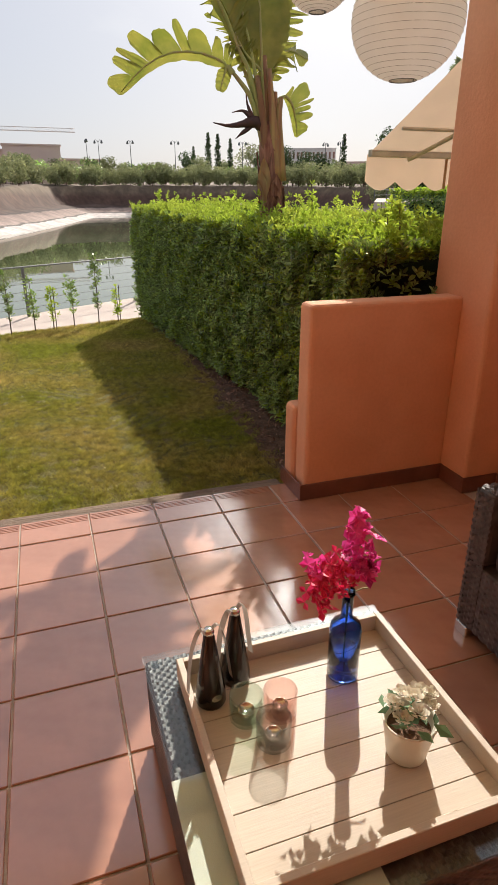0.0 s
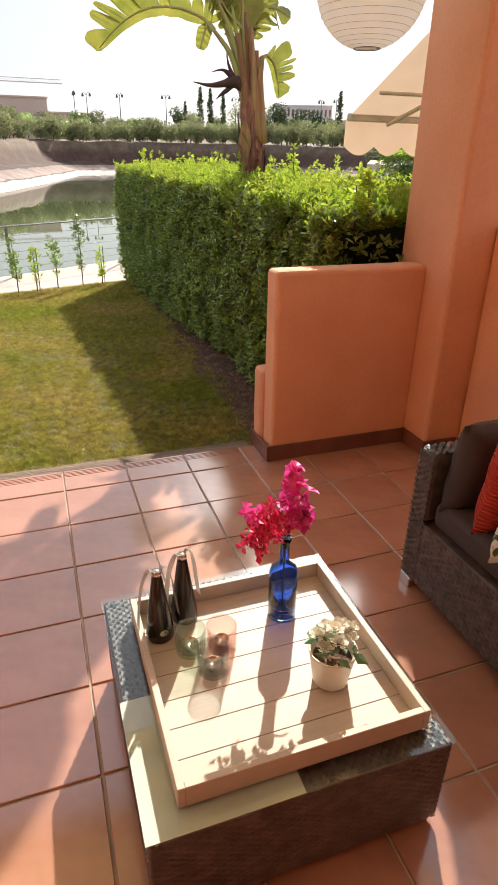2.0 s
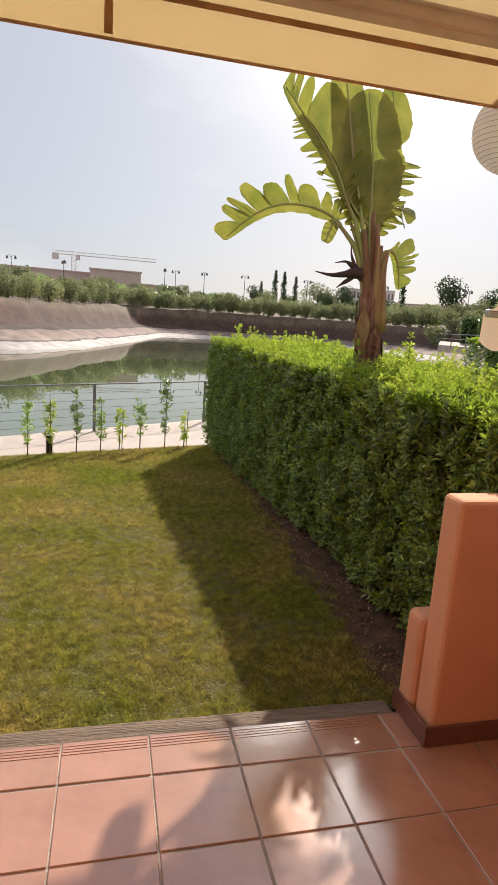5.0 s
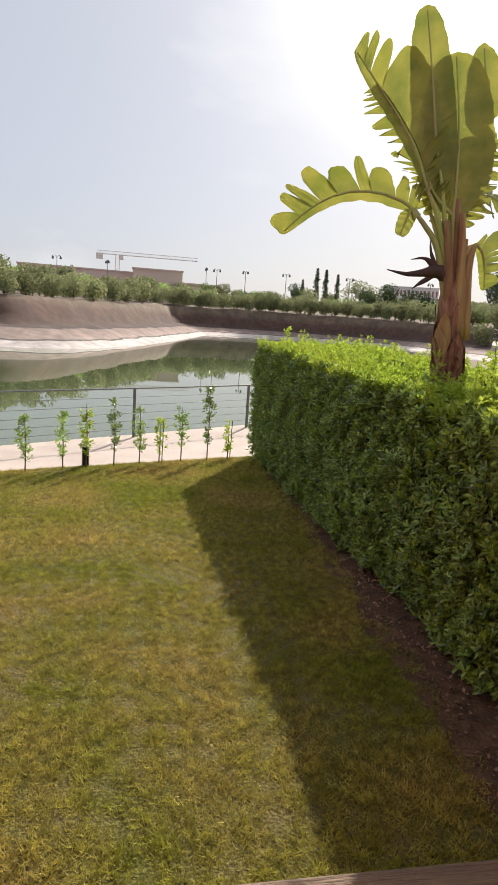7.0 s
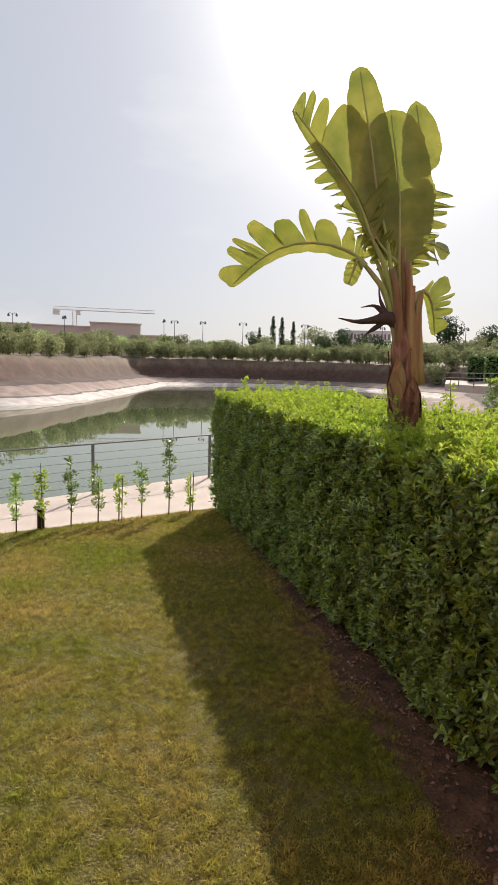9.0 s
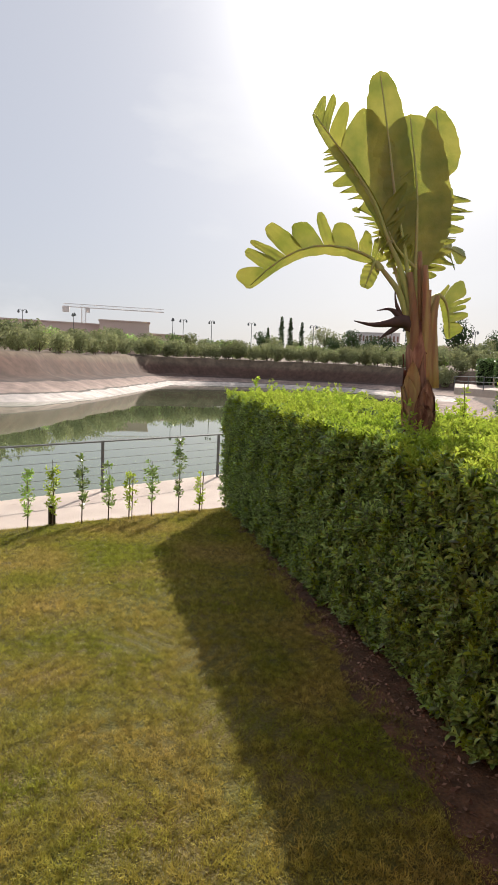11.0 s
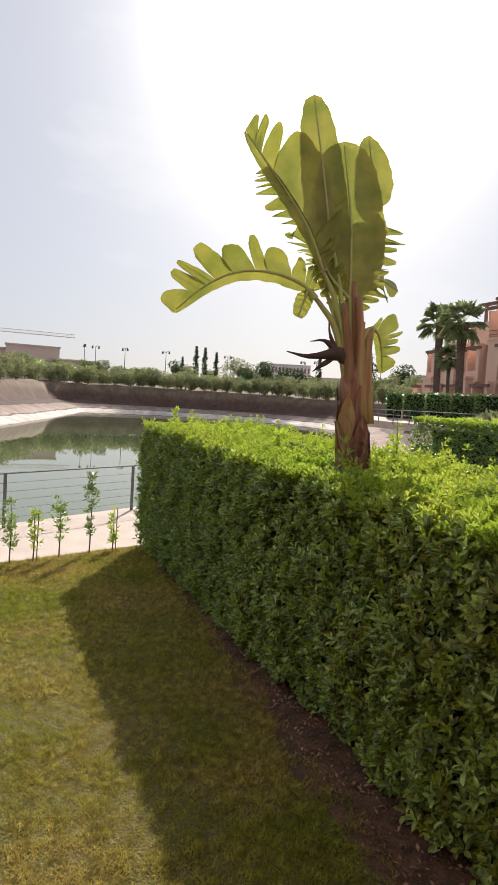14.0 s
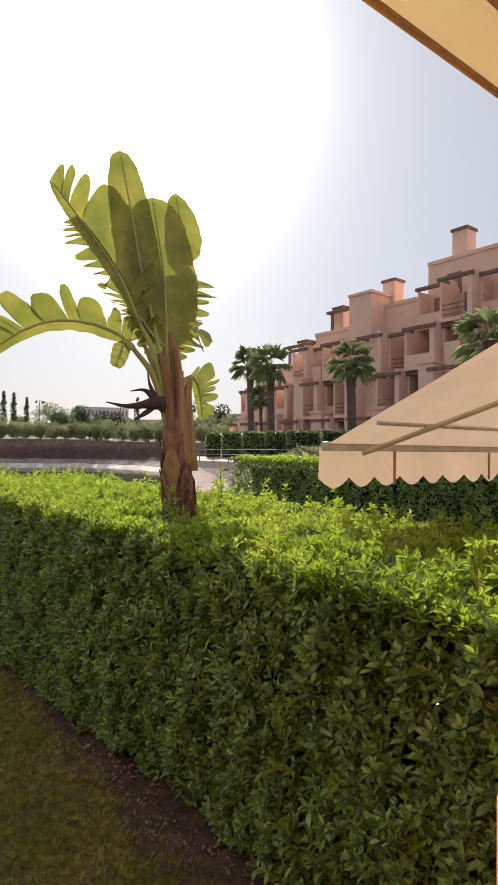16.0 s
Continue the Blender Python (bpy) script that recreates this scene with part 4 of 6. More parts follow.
def make_bush(name, w, h, foot, n, leaf, material, seed, trunk=0.06):
    """A bush or small tree of one leaf mesh and a forked trunk; w and h its crown, foot the height of its lowest leaves."""
    rng = random.Random(seed)
    b = thing(name, (0, 0, 0))
    bm = bmesh.new()
    tube(bm, [(0, 0, -0.5), (0.02, 0, foot), (0.05, 0.03, foot + h * 0.5)], [trunk, trunk * 0.8, trunk * 0.3], 7)
    for k in range(4):
        a = k * 1.6 + rng.random()
        tube(bm, [(0.01, 0, foot * 0.7), (math.cos(a) * w * 0.2, math.sin(a) * w * 0.2, foot + h * 0.25), (math.cos(a) * w * 0.35, math.sin(a) * w * 0.35, foot + h * 0.6)], [trunk * 0.5, trunk * 0.35, trunk * 0.1], 5)
    part("trunk", bm, M_TRUNK, b)
    leaf_cloud("crown", blob_points(rng, n, w / 2, w / 2, h / 2, foot + h / 2), leaf, material, b, rng)
    return b


def place_copy(src, x, y, z, s=1.0, rz=0.0):
    return copy_thing(src, Matrix.Translation((x, y, z)) @ Matrix.Rotation(rz, 4, "Z") @ Matrix.Scale(s, 4))


def bank_top(bearing):
    """How far off the top of the far bank is in that direction."""
    d, wet = 30.0, False
    while d < 240:
        sd = shore_dist(*spot(bearing, d))
        wet = wet or sd < 0
        if wet and sd > 12.5:
            return d
        d += 1.0
    return 120.0


def bush_rows():
    rng = random.Random(21)
    src = [make_bush("oleander", 3.2, 2.7, 0.5, 900, 0.34, M_HAZEBUSH, 30 + k) for k in range(3)]
    for o in src:
        tagged(o, label="grey-green oleander bush on the lake bank", category="bush", group="oleanders along the far bank")
    b = -17.0
    while b < 42:
        d0 = bank_top(b)
        for row in range(2):
            x, y = spot(b + rng.uniform(-0.3, 0.3), d0 + 1.5 + row * 3.5)
            sc = (0.72 + d0 * 0.0045) * rng.uniform(0.8, 1.2)
            place_copy(src[rng.randrange(3)], x, y, land_z(x, y) - 0.15, sc, rng.uniform(0, 6))
        b += math.degrees(2.3 * (0.7 + d0 * 0.0045) / d0)
    for i, o in enumerate(src):
        o.matrix_world = pose(-34 - 3 * i, 62, land_z(-34, 62))


bush_rows()


def tree_band():
    rng = random.Random(22)
    kinds = [make_bush("orchard_tree", 5.0, 4.4, 1.2, 1100, 0.5, M_HAZEBUSH, 40 + k, 0.12) for k in range(3)] + [make_bush("orchard_tree", 4.6, 4.2, 1.0, 1100, 0.5, M_LEAF, 45 + k, 0.12) for k in range(2)]
    for o in kinds:
        tagged(o, label="leafy green tree in the plantation beyond the lake", category="tree", group="plantation trees beyond the lake")
    for k in range(150):
        b = -20 + 60 * (k + rng.random()) / 150
        d = bank_top(b) + 9 + rng.uniform(0, 45)
        x, y = spot(b, d)
        s = rng.uniform(0.5, 1.1) * (0.42 + d / 215)
        place_copy(kinds[rng.randrange(5)], x, y, land_z(x, y) - 0.2, s, rng.uniform(0, 6))
    for i, o in enumerate(kinds):
        x, y = spot(-24 - i, 90)
        o.matrix_world = pose(x, y, land_z(x, y))


tree_band()


def round_trees():
    dark = make_bush("clipped_tree", 6.0, 5.0, 2.2, 1500, 0.42, M_DARKBUSH, 60, 0.2)
    tagged(dark, label="dark green round clipped tree beyond the lake", category="tree", group="round trees beyond the lake")
    light = make_bush("broad_tree", 8.0, 6.5, 2.2, 1800, 0.5, M_HAZEBUSH, 61, 0.25)
    tagged(light, label="broad light green tree beyond the lake", category="tree", group="round trees beyond the lake")
    for src, b, d, w in ((dark, 13.5, 150, 1.0), (dark, 20.2, 170, 0.9), (dark, 21.8, 170, 1.2), (dark, 23.9, 165, 1.0), (dark, 25.4, 165, 0.95), (light, 19.4, 185, 1.25), (dark, 31.6, 150, 1.5), (light, 34.0, 120, 0.75), (dark, 34.9, 150, 1.2), (light, 30.3, 160, 0.6)):
        d = max(d, bank_top(b) + 22)
        x, y = spot(b, d)
        place_copy(src, x, y, land_z(x, y) + 1.2, w, b)
    for i, o in enumerate((dark, light)):
        x, y = spot(37 + i * 2.2, 150)
        o.matrix_world = pose(x, y, land_z(x, y))


round_trees()


def cypresses():
    rng = random.Random(70)
    c = thing("cypress", label="tall slim dark cypress beyond the lake", category="tree", group="cypresses beyond the lake")
    bm = bmesh.new()
    tube(bm, [(0, 0, -1), (0, 0, 8)], [0.25, 0.05], 7)
    part("trunk", bm, M_TRUNK, c)
    spots = []
    for _ in range(900):
        v = rng.random()
        r = 0.85 * (math.sin(math.pi * min(1, 0.1 + v * 0.9)) ** 0.6) * (1.05 - 0.6 * v) * rng.uniform(0.7, 1)
        a = rng.uniform(0, 6.28)
        spots.append((Vector((r * math.cos(a), r * math.sin(a), 1 + v * 11)), Vector((math.cos(a), math.sin(a), 1.8))))
    leaf_cloud("crown", spots, 0.6, M_DARKBUSH, c, rng)
    done = []
    for b, e in ((13.95, 0.88), (15.25, 1.0), (16.1, 0.97), (17.2, 0.88), (27.2, 0.9)):
        x, y = spot(b, bank_top(b) + 40)
        done.append((x, y, e * 1.15))
    for x, y, e in done[1:]:
        place_copy(c, x, y, land_z(x, y), e * 1.05)
    c.matrix_world = Matrix.Translation((done[0][0], done[0][1], land_z(done[0][0], done[0][1]))) @ Matrix.Scale(0.9, 4)


cypresses()


def fan_palm(at, h, r, seed, thick=0.25, label="fan palm with a shaggy grey trunk before the apartment block"):
    rng = random.Random(seed)
    r *= 0.82
    p = thing("palm_tree", at, label=label, category="palm tree", group="palms by the promenade")
    bm = bmesh.new()
    tube(bm, [(0, 0, -0.5), (0.05, 0, h * 0.3), (-0.03, 0, h * 0.7), (0, 0, h)], [thick, thick * 0.8, thick * 0.8, thick * 1.2], 10)
    part("trunk", bm, M_TRUNK, p)
    verts, faces = [], []
    for k in range(44):
        a = rng.uniform(0, 6.28)
        el = rng.uniform(-0.95, 1.35)
        d = Vector((math.cos(a) * math.cos(el), math.sin(a) * math.cos(el), math.sin(el)))
        c = Vector((0, 0, h)) + d * r * rng.uniform(0.42, 0.55)
        side = d.cross(Vector((0, 0, 1))).normalized()
        up = side.cross(d)
        n = len(verts)
        verts += [Vector((0, 0, h)) - side * 0.02, Vector((0, 0, h)) + side * 0.02, c]
        faces.append((n, n + 1, n + 2))
        for f in range(15):
            g = (f - 7) / 7 * 1.25
            dd = (d * math.cos(g) + side * math.sin(g)).normalized()
            s2 = (side * math.cos(g) - d * math.sin(g)) * 0.026 * r
            ln = r * 0.55 * (1 - 0.25 * abs(g) / 1.25) * rng.uniform(0.85, 1.05)
            mid = c + dd * ln * 0.6 + up * 0.02
            tip = c + dd * ln - Vector((0, 0, 0.14 * r * rng.uniform(0.5, 1.6)))
            n = len(verts)
            verts += [c, mid - s2, tip, mid + s2]
            faces += [(n, n + 1, n + 2), (n, n + 2, n + 3)]
    raw("crown", verts, faces, M_PALM, p)


M_PALM = mat("palm_frond", (0.27, 0.34, 0.15), (0.38, 0.42, 0.22), 1.0, 0.6, 0.0, 10, vary=0.3, trans=0.4)
for (b, d, z, r, sd) in ((37.4, 40, 7.6, 1.9, 1), (39.3, 34, 6.7, 1.75, 2), (46.9, 27, 5.8, 1.5, 3), (59.2, 20, 5.2, 1.8, 4), (38.4, 36, 5.0, 1.1, 5)):
    x, y = spot(b + 0.4, d)
    fan_palm((x, y, 1.5), z - 1.5, r, 80 + sd, 0.26 if r > 1.2 else 0.12)


x, y = spot(70.5, 8.6)
fan_palm((x, y, -0.3), 9.6, 1.6, 97, 0.22, "tall fan palm in the neighbour's garden with fronds hanging down")


def far_blocks():
    def block(name, b0, b1, d, z0, z1, depth, material, label, windows=0, rows=1):
        x0, y0 = spot(b0, d)
        x1, y1 = spot(b1, d)
        a, b = Vector((x0, y0)), Vector((x1, y1))
        w = (b - a).length
        rz = math.degrees(math.atan2((b - a).y, (b - a).x))
        t = thing(name, (x0, y0, 0), label=label, category="building", rz=rz)
        bm = bmesh.new()
        box(bm, 0, w, 0, depth, z0, z1)
        part("wall", bm, material, t)
        bm = bmesh.new()
        box(bm, -0.3, w + 0.3, -0.3, depth, z1, z1 + 0.4)
        part("roof", bm, material, t)
        for r in range(rows):
            for k in range(windows):
                bm = bmesh.new()
                cx = w * (k + 0.5) / windows
                zz = z0 + (z1 - z0) * (r + 0.5) / rows
                hh = (z1 - z0) / rows * 0.25
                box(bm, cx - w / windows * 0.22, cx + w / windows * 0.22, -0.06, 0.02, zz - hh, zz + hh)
                part("window", bm, M_OPENSHADE, t)

    block("long_building", -12, -2.0, 205, 4, 14.6, 15, M_FARPINK, "long low flat-roofed pink building beyond the lake")
    block("long_building", -2.0, 2.6, 195, 4, 15.4, 15, M_FARPINK, "flat-roofed pink block with a dark doorway beyond the lake", 0)
    block("long_building", 2.6, 6.2, 198, 4, 12.0, 15, M_FARPINK, "low pink wing of the long building beyond the lake")
    block("white_houses", 21.5, 26.4, 420, 8, 31, 25, M_WHITE, "far white terraced houses", 14, 3)
    block("white_houses", 26.6, 31.0, 400, 8, 22, 25, M_FARPINK, "far pale pink terraced houses", 10, 1)
    block("white_houses", 35.5, 42.0, 420, 8, 28, 25, M_WHITE, "far white terraced houses behind the trees", 14, 2)
    x, y = spot(-3.4, 250)
    c = thing("tower_crane", (x, y, -4.2), label="pale tower crane beyond the long building", category="crane")
    bm = bmesh.new()
    for sx, sy in ((-0.8, -0.8), (0.8, -0.8), (0.8, 0.8), (-0.8, 0.8)):
        tube(bm, [(sx, sy, 3), (sx, sy, 28)], 0.16, 4)
    for k in range(16):
        z = 4 + k * 1.5
        tube(bm, [(-0.8, -0.8, z), (0.8, -0.8, z + 1.5)], 0.1, 4)
    part("mast", bm, M_WHITE, c)
    bm = bmesh.new()
    for z, yy in ((28.2, -0.6), (28.2, 0.6), (29.4, 0)):
        tube(bm, [(-8, yy, z), (32, yy, z)], 0.14, 4)
    for k in range(26):
        xx = -7.5 + k * 1.5
        tube(bm, [(xx, -0.6, 28.2), (xx + 0.75, 0, 29.4), (xx + 1.5, -0.6, 28.2)], 0.07, 4)
    part("jib", bm, M_WHITE, c)
    bm = bmesh.new()
    box(bm, -8.2, -5.6, -0.9, 0.9, 26.2, 28.4)
    part("counterweight", bm, M_WHITE, c)
    bm = bmesh.new()
    box(bm, 0.9, 2.4, -0.8, 0.8, 26.4, 28.0)
    part("cab", bm, M_WHITE, c)


far_blocks()


def street_lamps():
    l = thing("street_lamp", label="old-style street lamp beyond the lake", category="street lamp", group="street lamps beyond the lake")
    bm = bmesh.new()
    tube(bm, [(0, 0, 0), (0, 0, 7.5)], [0.12, 0.06], 6)
    part("pole", bm, M_FENCE, l)
    for s in (-1, 1):
        bm = bmesh.new()
        tube(bm, [(0, 0, 7), (s * 0.5, 0, 7.6), (s * 0.9, 0, 7.3)], 0.05, 5)
        lathe(bm, [(0.08, 0), (0.3, 0.1), (0.22, 0.55), (0.05, 0.8)], 8, (s * 0.9, 0, 6.7))
        part("lantern", bm, M_FENCE, l)
    pts = [(-8.7, 150), (-4.3, 150), (4.8, 140), (5.8, 150), (8.5, 150), (12.35, 120), (18.3, 180), (33.0, 110), (25.6, 180), (26.9, 170)]
    for b, d in pts[1:]:
        d = max(d, bank_top(b) + 20)
        x, y = spot(b, d)
        place_copy(l, x, y, land_z(x, y) + 1.0 + (d - 110) * 0.03, 0.8 + (d - 110) * 0.004, b)
    x, y = spot(*pts[0])
    l.matrix_world = pose(x, y, land_z(x, y) + 2)


street_lamps()


# ---- promenade: clipped box hedges, path, railing ----
def promenade():
    rng = random.Random(90)
    for b0, b1, d in ((33.4, 34.7, 27), (34.9, 36.7, 26.0), (36.9, 38.9, 25.2), (39.1, 40.9, 24.6), (41.1, 44.2, 24.0), (44.6, 46.6, 23.6), (46.9, 50.5, 23.2)):
        x0, y0 = spot(b0, d)
        x1, y1 = spot(b1, d)
        dx, dy = (x1 - x0), (y1 - y0)
        n = Vector((-dy, dx)).normalized() * 1.2
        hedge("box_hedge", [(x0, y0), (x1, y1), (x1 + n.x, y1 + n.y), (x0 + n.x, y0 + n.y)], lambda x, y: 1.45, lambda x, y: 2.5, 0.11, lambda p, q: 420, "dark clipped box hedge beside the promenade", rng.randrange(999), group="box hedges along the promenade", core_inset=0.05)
    pts = [spot(b, d) for b, d in ((31.5, 27), (34, 24.5), (37, 22.5), (40, 21), (44, 20), (50, 19))]
    bm = bmesh.new()
    lo = [bm.verts.new((x, y, 1.27)) for x, y in pts]
    hi = [bm.verts.new((x * 1.12, y * 1.12, 1.42)) for x, y in pts]
    for k in range(len(pts) - 1):
        bm.faces.new((lo[k], lo[k + 1], hi[k + 1], hi[k]))
    ext = bmesh.ops.extrude_face_region(bm, geom=bm.faces[:])
    for v in ext["geom"]:
        if isinstance(v, bmesh.types.BMVert):
            v.co.z -= 0.3
    tagged(part("promenade", bm, M_PATH), kind="structure", label="pale promenade path", category="path")
    f = thing("railing", label="grey tube railing along the promenade", category="railing")
    for k in range(len(pts) - 1):
        a, b = Vector(pts[k]), Vector(pts[k + 1])
        for j in range(2):
            p = a.lerp(b, j / 2)
            bm = bmesh.new()
            tube(bm, [(p.x, p.y, 1.2), (p.x, p.y, 1.75)], 0.02, 6)
            part("post", bm, M_FENCE, f)
        for z in (1.75, 1.55):
            bm = bmesh.new()
            tube(bm, [(a.x, a.y, z), (b.x, b.y, z)], 0.014, 6)
            part("rail", bm, M_FENCE, f)
    # trailing plants on the slope
    spots = []
    for _ in range(32000):
        b = rng.uniform(29.5, 50)
        d = rng.uniform(13, 24) if b > 36 else rng.uniform(15, 27)
        x, y = spot(b, d)
        z = land_z(x, y)
        if z > -0.6 and z < 1.5:
            spots.append((Vector((x, y, z + 0.05 + rng.random() * 0.15)), Vector((0, 0, 1))))
    tagged(leaf_cloud("bank_plants", spots, 0.3, M_HAZEBUSH, None, rng), kind="stuff", label="grey-green trailing plants on the bank", category="plants")


promenade()


# ---- apartment block ----
def apartments():
    X = 35.0
    rng = random.Random(100)

    def bay(t, y0, y1, z0, h, deep, flip, rail):
        """One balcony bay: side pier, parapet, beam, door in the recess coloured as its shade."""
        bm = bmesh.new()
        box(bm, X - deep, X - 0.005, y0, y0 + 0.35, z0, z0 + h)
        part("pier", bm, M_PINK, t)
        bm = bmesh.new()
        box(bm, X - deep + 0.01, X - 0.005, y0 + 0.35, y1, z0 - 0.12, z0 + 0.12)
        part("slab", bm, M_PINK, t)
        bm = bmesh.new()
        if rail:
            for k in range(3):
                tube(bm, [(X - deep + 0.06, y0 + 0.35, z0 + 0.35 + 0.3 * k), (X - deep + 0.06, y1, z0 + 0.35 + 0.3 * k)], 0.03, 5)
            part("balcony_rail", bm, M_FENCE, t)
        else:
            box(bm, X - deep + 0.02, X - deep + 0.2, y0 + 0.35, y1, z0 + 0.12, z0 + 0.9)
            part("parapet", bm, M_PINK, t)
        bm = bmesh.new()
        box(bm, X - deep - 0.15, X - deep + 0.1, y0 - 0.1, y1 + 0.1, z0 + h - 0.42, z0 + h - 0.2)
        part("beam", bm, M_BEAM, t)
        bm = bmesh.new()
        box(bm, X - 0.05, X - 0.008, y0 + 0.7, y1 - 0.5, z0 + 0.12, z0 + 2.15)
        part("balcony_door", bm, M_OPENSHADE, t)
        bm = bmesh.new()
        box(bm, X - deep + 0.03, X - 0.06, y1 - 0.16, y1 - 0.004, z0 + 0.12, z0 + h - 0.45)
        part("side_wall", bm, M_PINK, t)

    spec = ((10.0, 17.0, 4, 15.2, 0), (17.0, 24.0, 4, 14.8, 0), (24.0, 30.0, 3, 12.6, 1), (30.0, 35.2, 3, 11.5, 2), (35.2, 39.5, 2, 9.3, 3), (39.5, 42.4, 2, 7.3, 4))
    for i, (y0, y1, fl, top, kind) in enumerate(spec):
        t = thing("apartment_building", (0, 0, 0), label=("%s pink rendered apartment block with balconies and brown beams" % ("four storey", "three storey", "two storey")[4 - fl]), category="building", group="stepped apartment blocks")
        bm = bmesh.new()
        box(bm, X, X + 11, y0, y1, 0, top)
        part("wall", bm, M_PINK, t)
        bm = bmesh.new()
        box(bm, X - 0.08, X + 11, y0 - 0.05, y1 + 0.02, top, top + 0.25)
        part("roof", bm, M_PINK, t)
        h = 2.95
        n = 3
        for f in range(fl):
            z0 = 1.4 + f * h
            if z0 + h > top + 0.3:
                continue
            for k in range(n):
                a = y0 + (y1 - y0) * k / n
                b = y0 + (y1 - y0) * (k + 1) / n
                bay(t, a, b, z0, h, 2.9 - 0.55 * f + 0.9 * ((k + f + i) % 2), k % 2, rng.random() < 0.3)
        for q, out, zt in ((0.12, 3.9, 4.6), (0.62, 3.3, 7.4), (0.86, 4.4, 3.2)):
            if zt < top - 1.5:
                bm = bmesh.new()
                ya = y0 + (y1 - y0) * q
                box(bm, X - out, X - out + 1.3, ya, ya + 1.1, 1.2, zt)
                box(bm, X - out - 0.08, X - out + 1.38, ya - 0.08, ya + 1.18, zt, zt + 0.18)
                part("stepped_pier", bm, M_PINK, t)
        if kind == 1:
            bm = bmesh.new()
            box(bm, X - 1.6, X + 1.0, y1 - 2.2, y1 - 0.05, 1.2, top + 0.9)
            box(bm, X - 1.7, X + 1.1, y1 - 2.3, y1 + 0.02, top + 0.9, top + 1.1)
            part("stair_tower", bm, M_PINK, t)
        # tower and chimney
        bm = bmesh.new()
        ty = y0 + (y1 - y0) * 0.45
        box(bm, X - 2.2, X - 0.003, ty, ty + 1.1, 1.2, top - 3.0 if kind else top - 6)
        part("buttress", bm, M_PINK, t)
        bm = bmesh.new()
        cy = y1 - 2.6
        box(bm, X + 0.6, X + 1.7, cy, cy + 1.1, top + 0.25, top + 2.1)
        part("chimney", bm, M_PINK, t)
        bm = bmesh.new()
        box(bm, X + 0.5, X + 1.8, cy - 0.1, cy + 1.2, top + 2.1, top + 2.3)
        part("chimney_cap", bm, M_BEAM, t)
        # roof pergola
        for z in (top + 1.6,):
            if kind in (2, 3, 4):
                for q in (y0 + 0.3, y0 + 3.2):
                    bm = bmesh.new()
                    box(bm, X - 0.05, X + 0.15, q, q + 0.2, top + 0.25, z)
                    part("pergola_post", bm, M_BEAM, t)
                bm = bmesh.new()
                box(bm, X - 0.25, X + 0.2, y0, y0 + 3.7, z, z + 0.2)
                part("pergola_beam", bm, M_BEAM, t)
        if kind == 0:
            bm = bmesh.new()
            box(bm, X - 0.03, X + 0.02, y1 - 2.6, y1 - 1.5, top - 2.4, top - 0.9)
            part("window", bm, M_OPENSHADE, t)
            bm = bmesh.new()
            lathe(bm, [(0.35, 0), (0.35, 2.0), (0.4, 2.0), (0.4, 2.3)], 12, (X + 2, y0 + 2, top + 0.25))
            part("flue", bm, M_BEAM, t)


apartments()

# ---- lanterns ----
def paper_lantern(at, r, label, top_z):
    l = thing("paper_lantern", at, label=label, category="lantern", group="paper lanterns under the awning")
    bm = bmesh.new()
    ribs = 22
    prof = []
    for k in range(ribs * 2 + 1):
        a = -1.32 + 2.64 * k / (ribs * 2)
        rr = r * math.cos(a) * (1.0 + (0.005 if k % 2 == 0 else -0.005))
        prof.append((rr, r * 0.97 * math.sin(a)))
    lathe(bm, prof, 40, caps=False)
    part("shade", bm, M_PAPER, l, "ribbed white paper", smooth=True)
    for k in range(ribs + 1):
        a = -1.32 + 2.64 * k / ribs
        rr, z = r * math.cos(a) * 1.006, r * 0.97 * math.sin(a)
        bm = bmesh.new()
        tube(bm, [(rr * math.cos(q * math.pi / 16), rr * math.sin(q * math.pi / 16), z) for q in range(33)], 0.0022 if k in (0, ribs) else 0.0008, 4)
        part("ring" if k in (0, ribs) else "hoop", bm, M_FENCE if k in (0, ribs) else M_HOOP, l)
    bm = bmesh.new()
    for s in (-1, 1):
        tube(bm, [(s * r * 0.24, 0, r * 0.9), (s * r * 0.5, 0, 0.3 * r), (s * r * 0.42, 0, -r * 0.6), (s * r * 0.22, 0, -r * 0.93)], 0.0022, 5)
    tube(bm, [(-r * 0.24, 0, r * 0.93), (0, 0, r * 1.02), (r * 0.24, 0, r * 0.93)], 0.002, 5)
    part("wire_frame", bm, M_FENCE, l)
    bm = bmesh.new()
    tube(bm, [(0, 0, r), (0, 0, top_z - at[2])], 0.0015, 5)
    part("cord", bm, M_FENCE, l)
    bm = bmesh.new()
    lathe(bm, [(0.004, r * 0.2), (0.02, r * 0.25), (0.02, r * 0.5), (0.008, r * 0.9)], 12)
    part("lamp_holder", bm, M_POT, l)


paper_lantern((0.985, -0.08, 2.14), 0.124, "small round white paper lantern under the awning", 2.36)
paper_lantern((1.395, -0.02, 2.045), 0.216, "large round white paper lantern beside the pillar", 2.37)

# ---- coffee table ----
TX0, TX1, TY0, TY1, TZ = 0.06, 0.75, -1.88, -1.165, 0.29


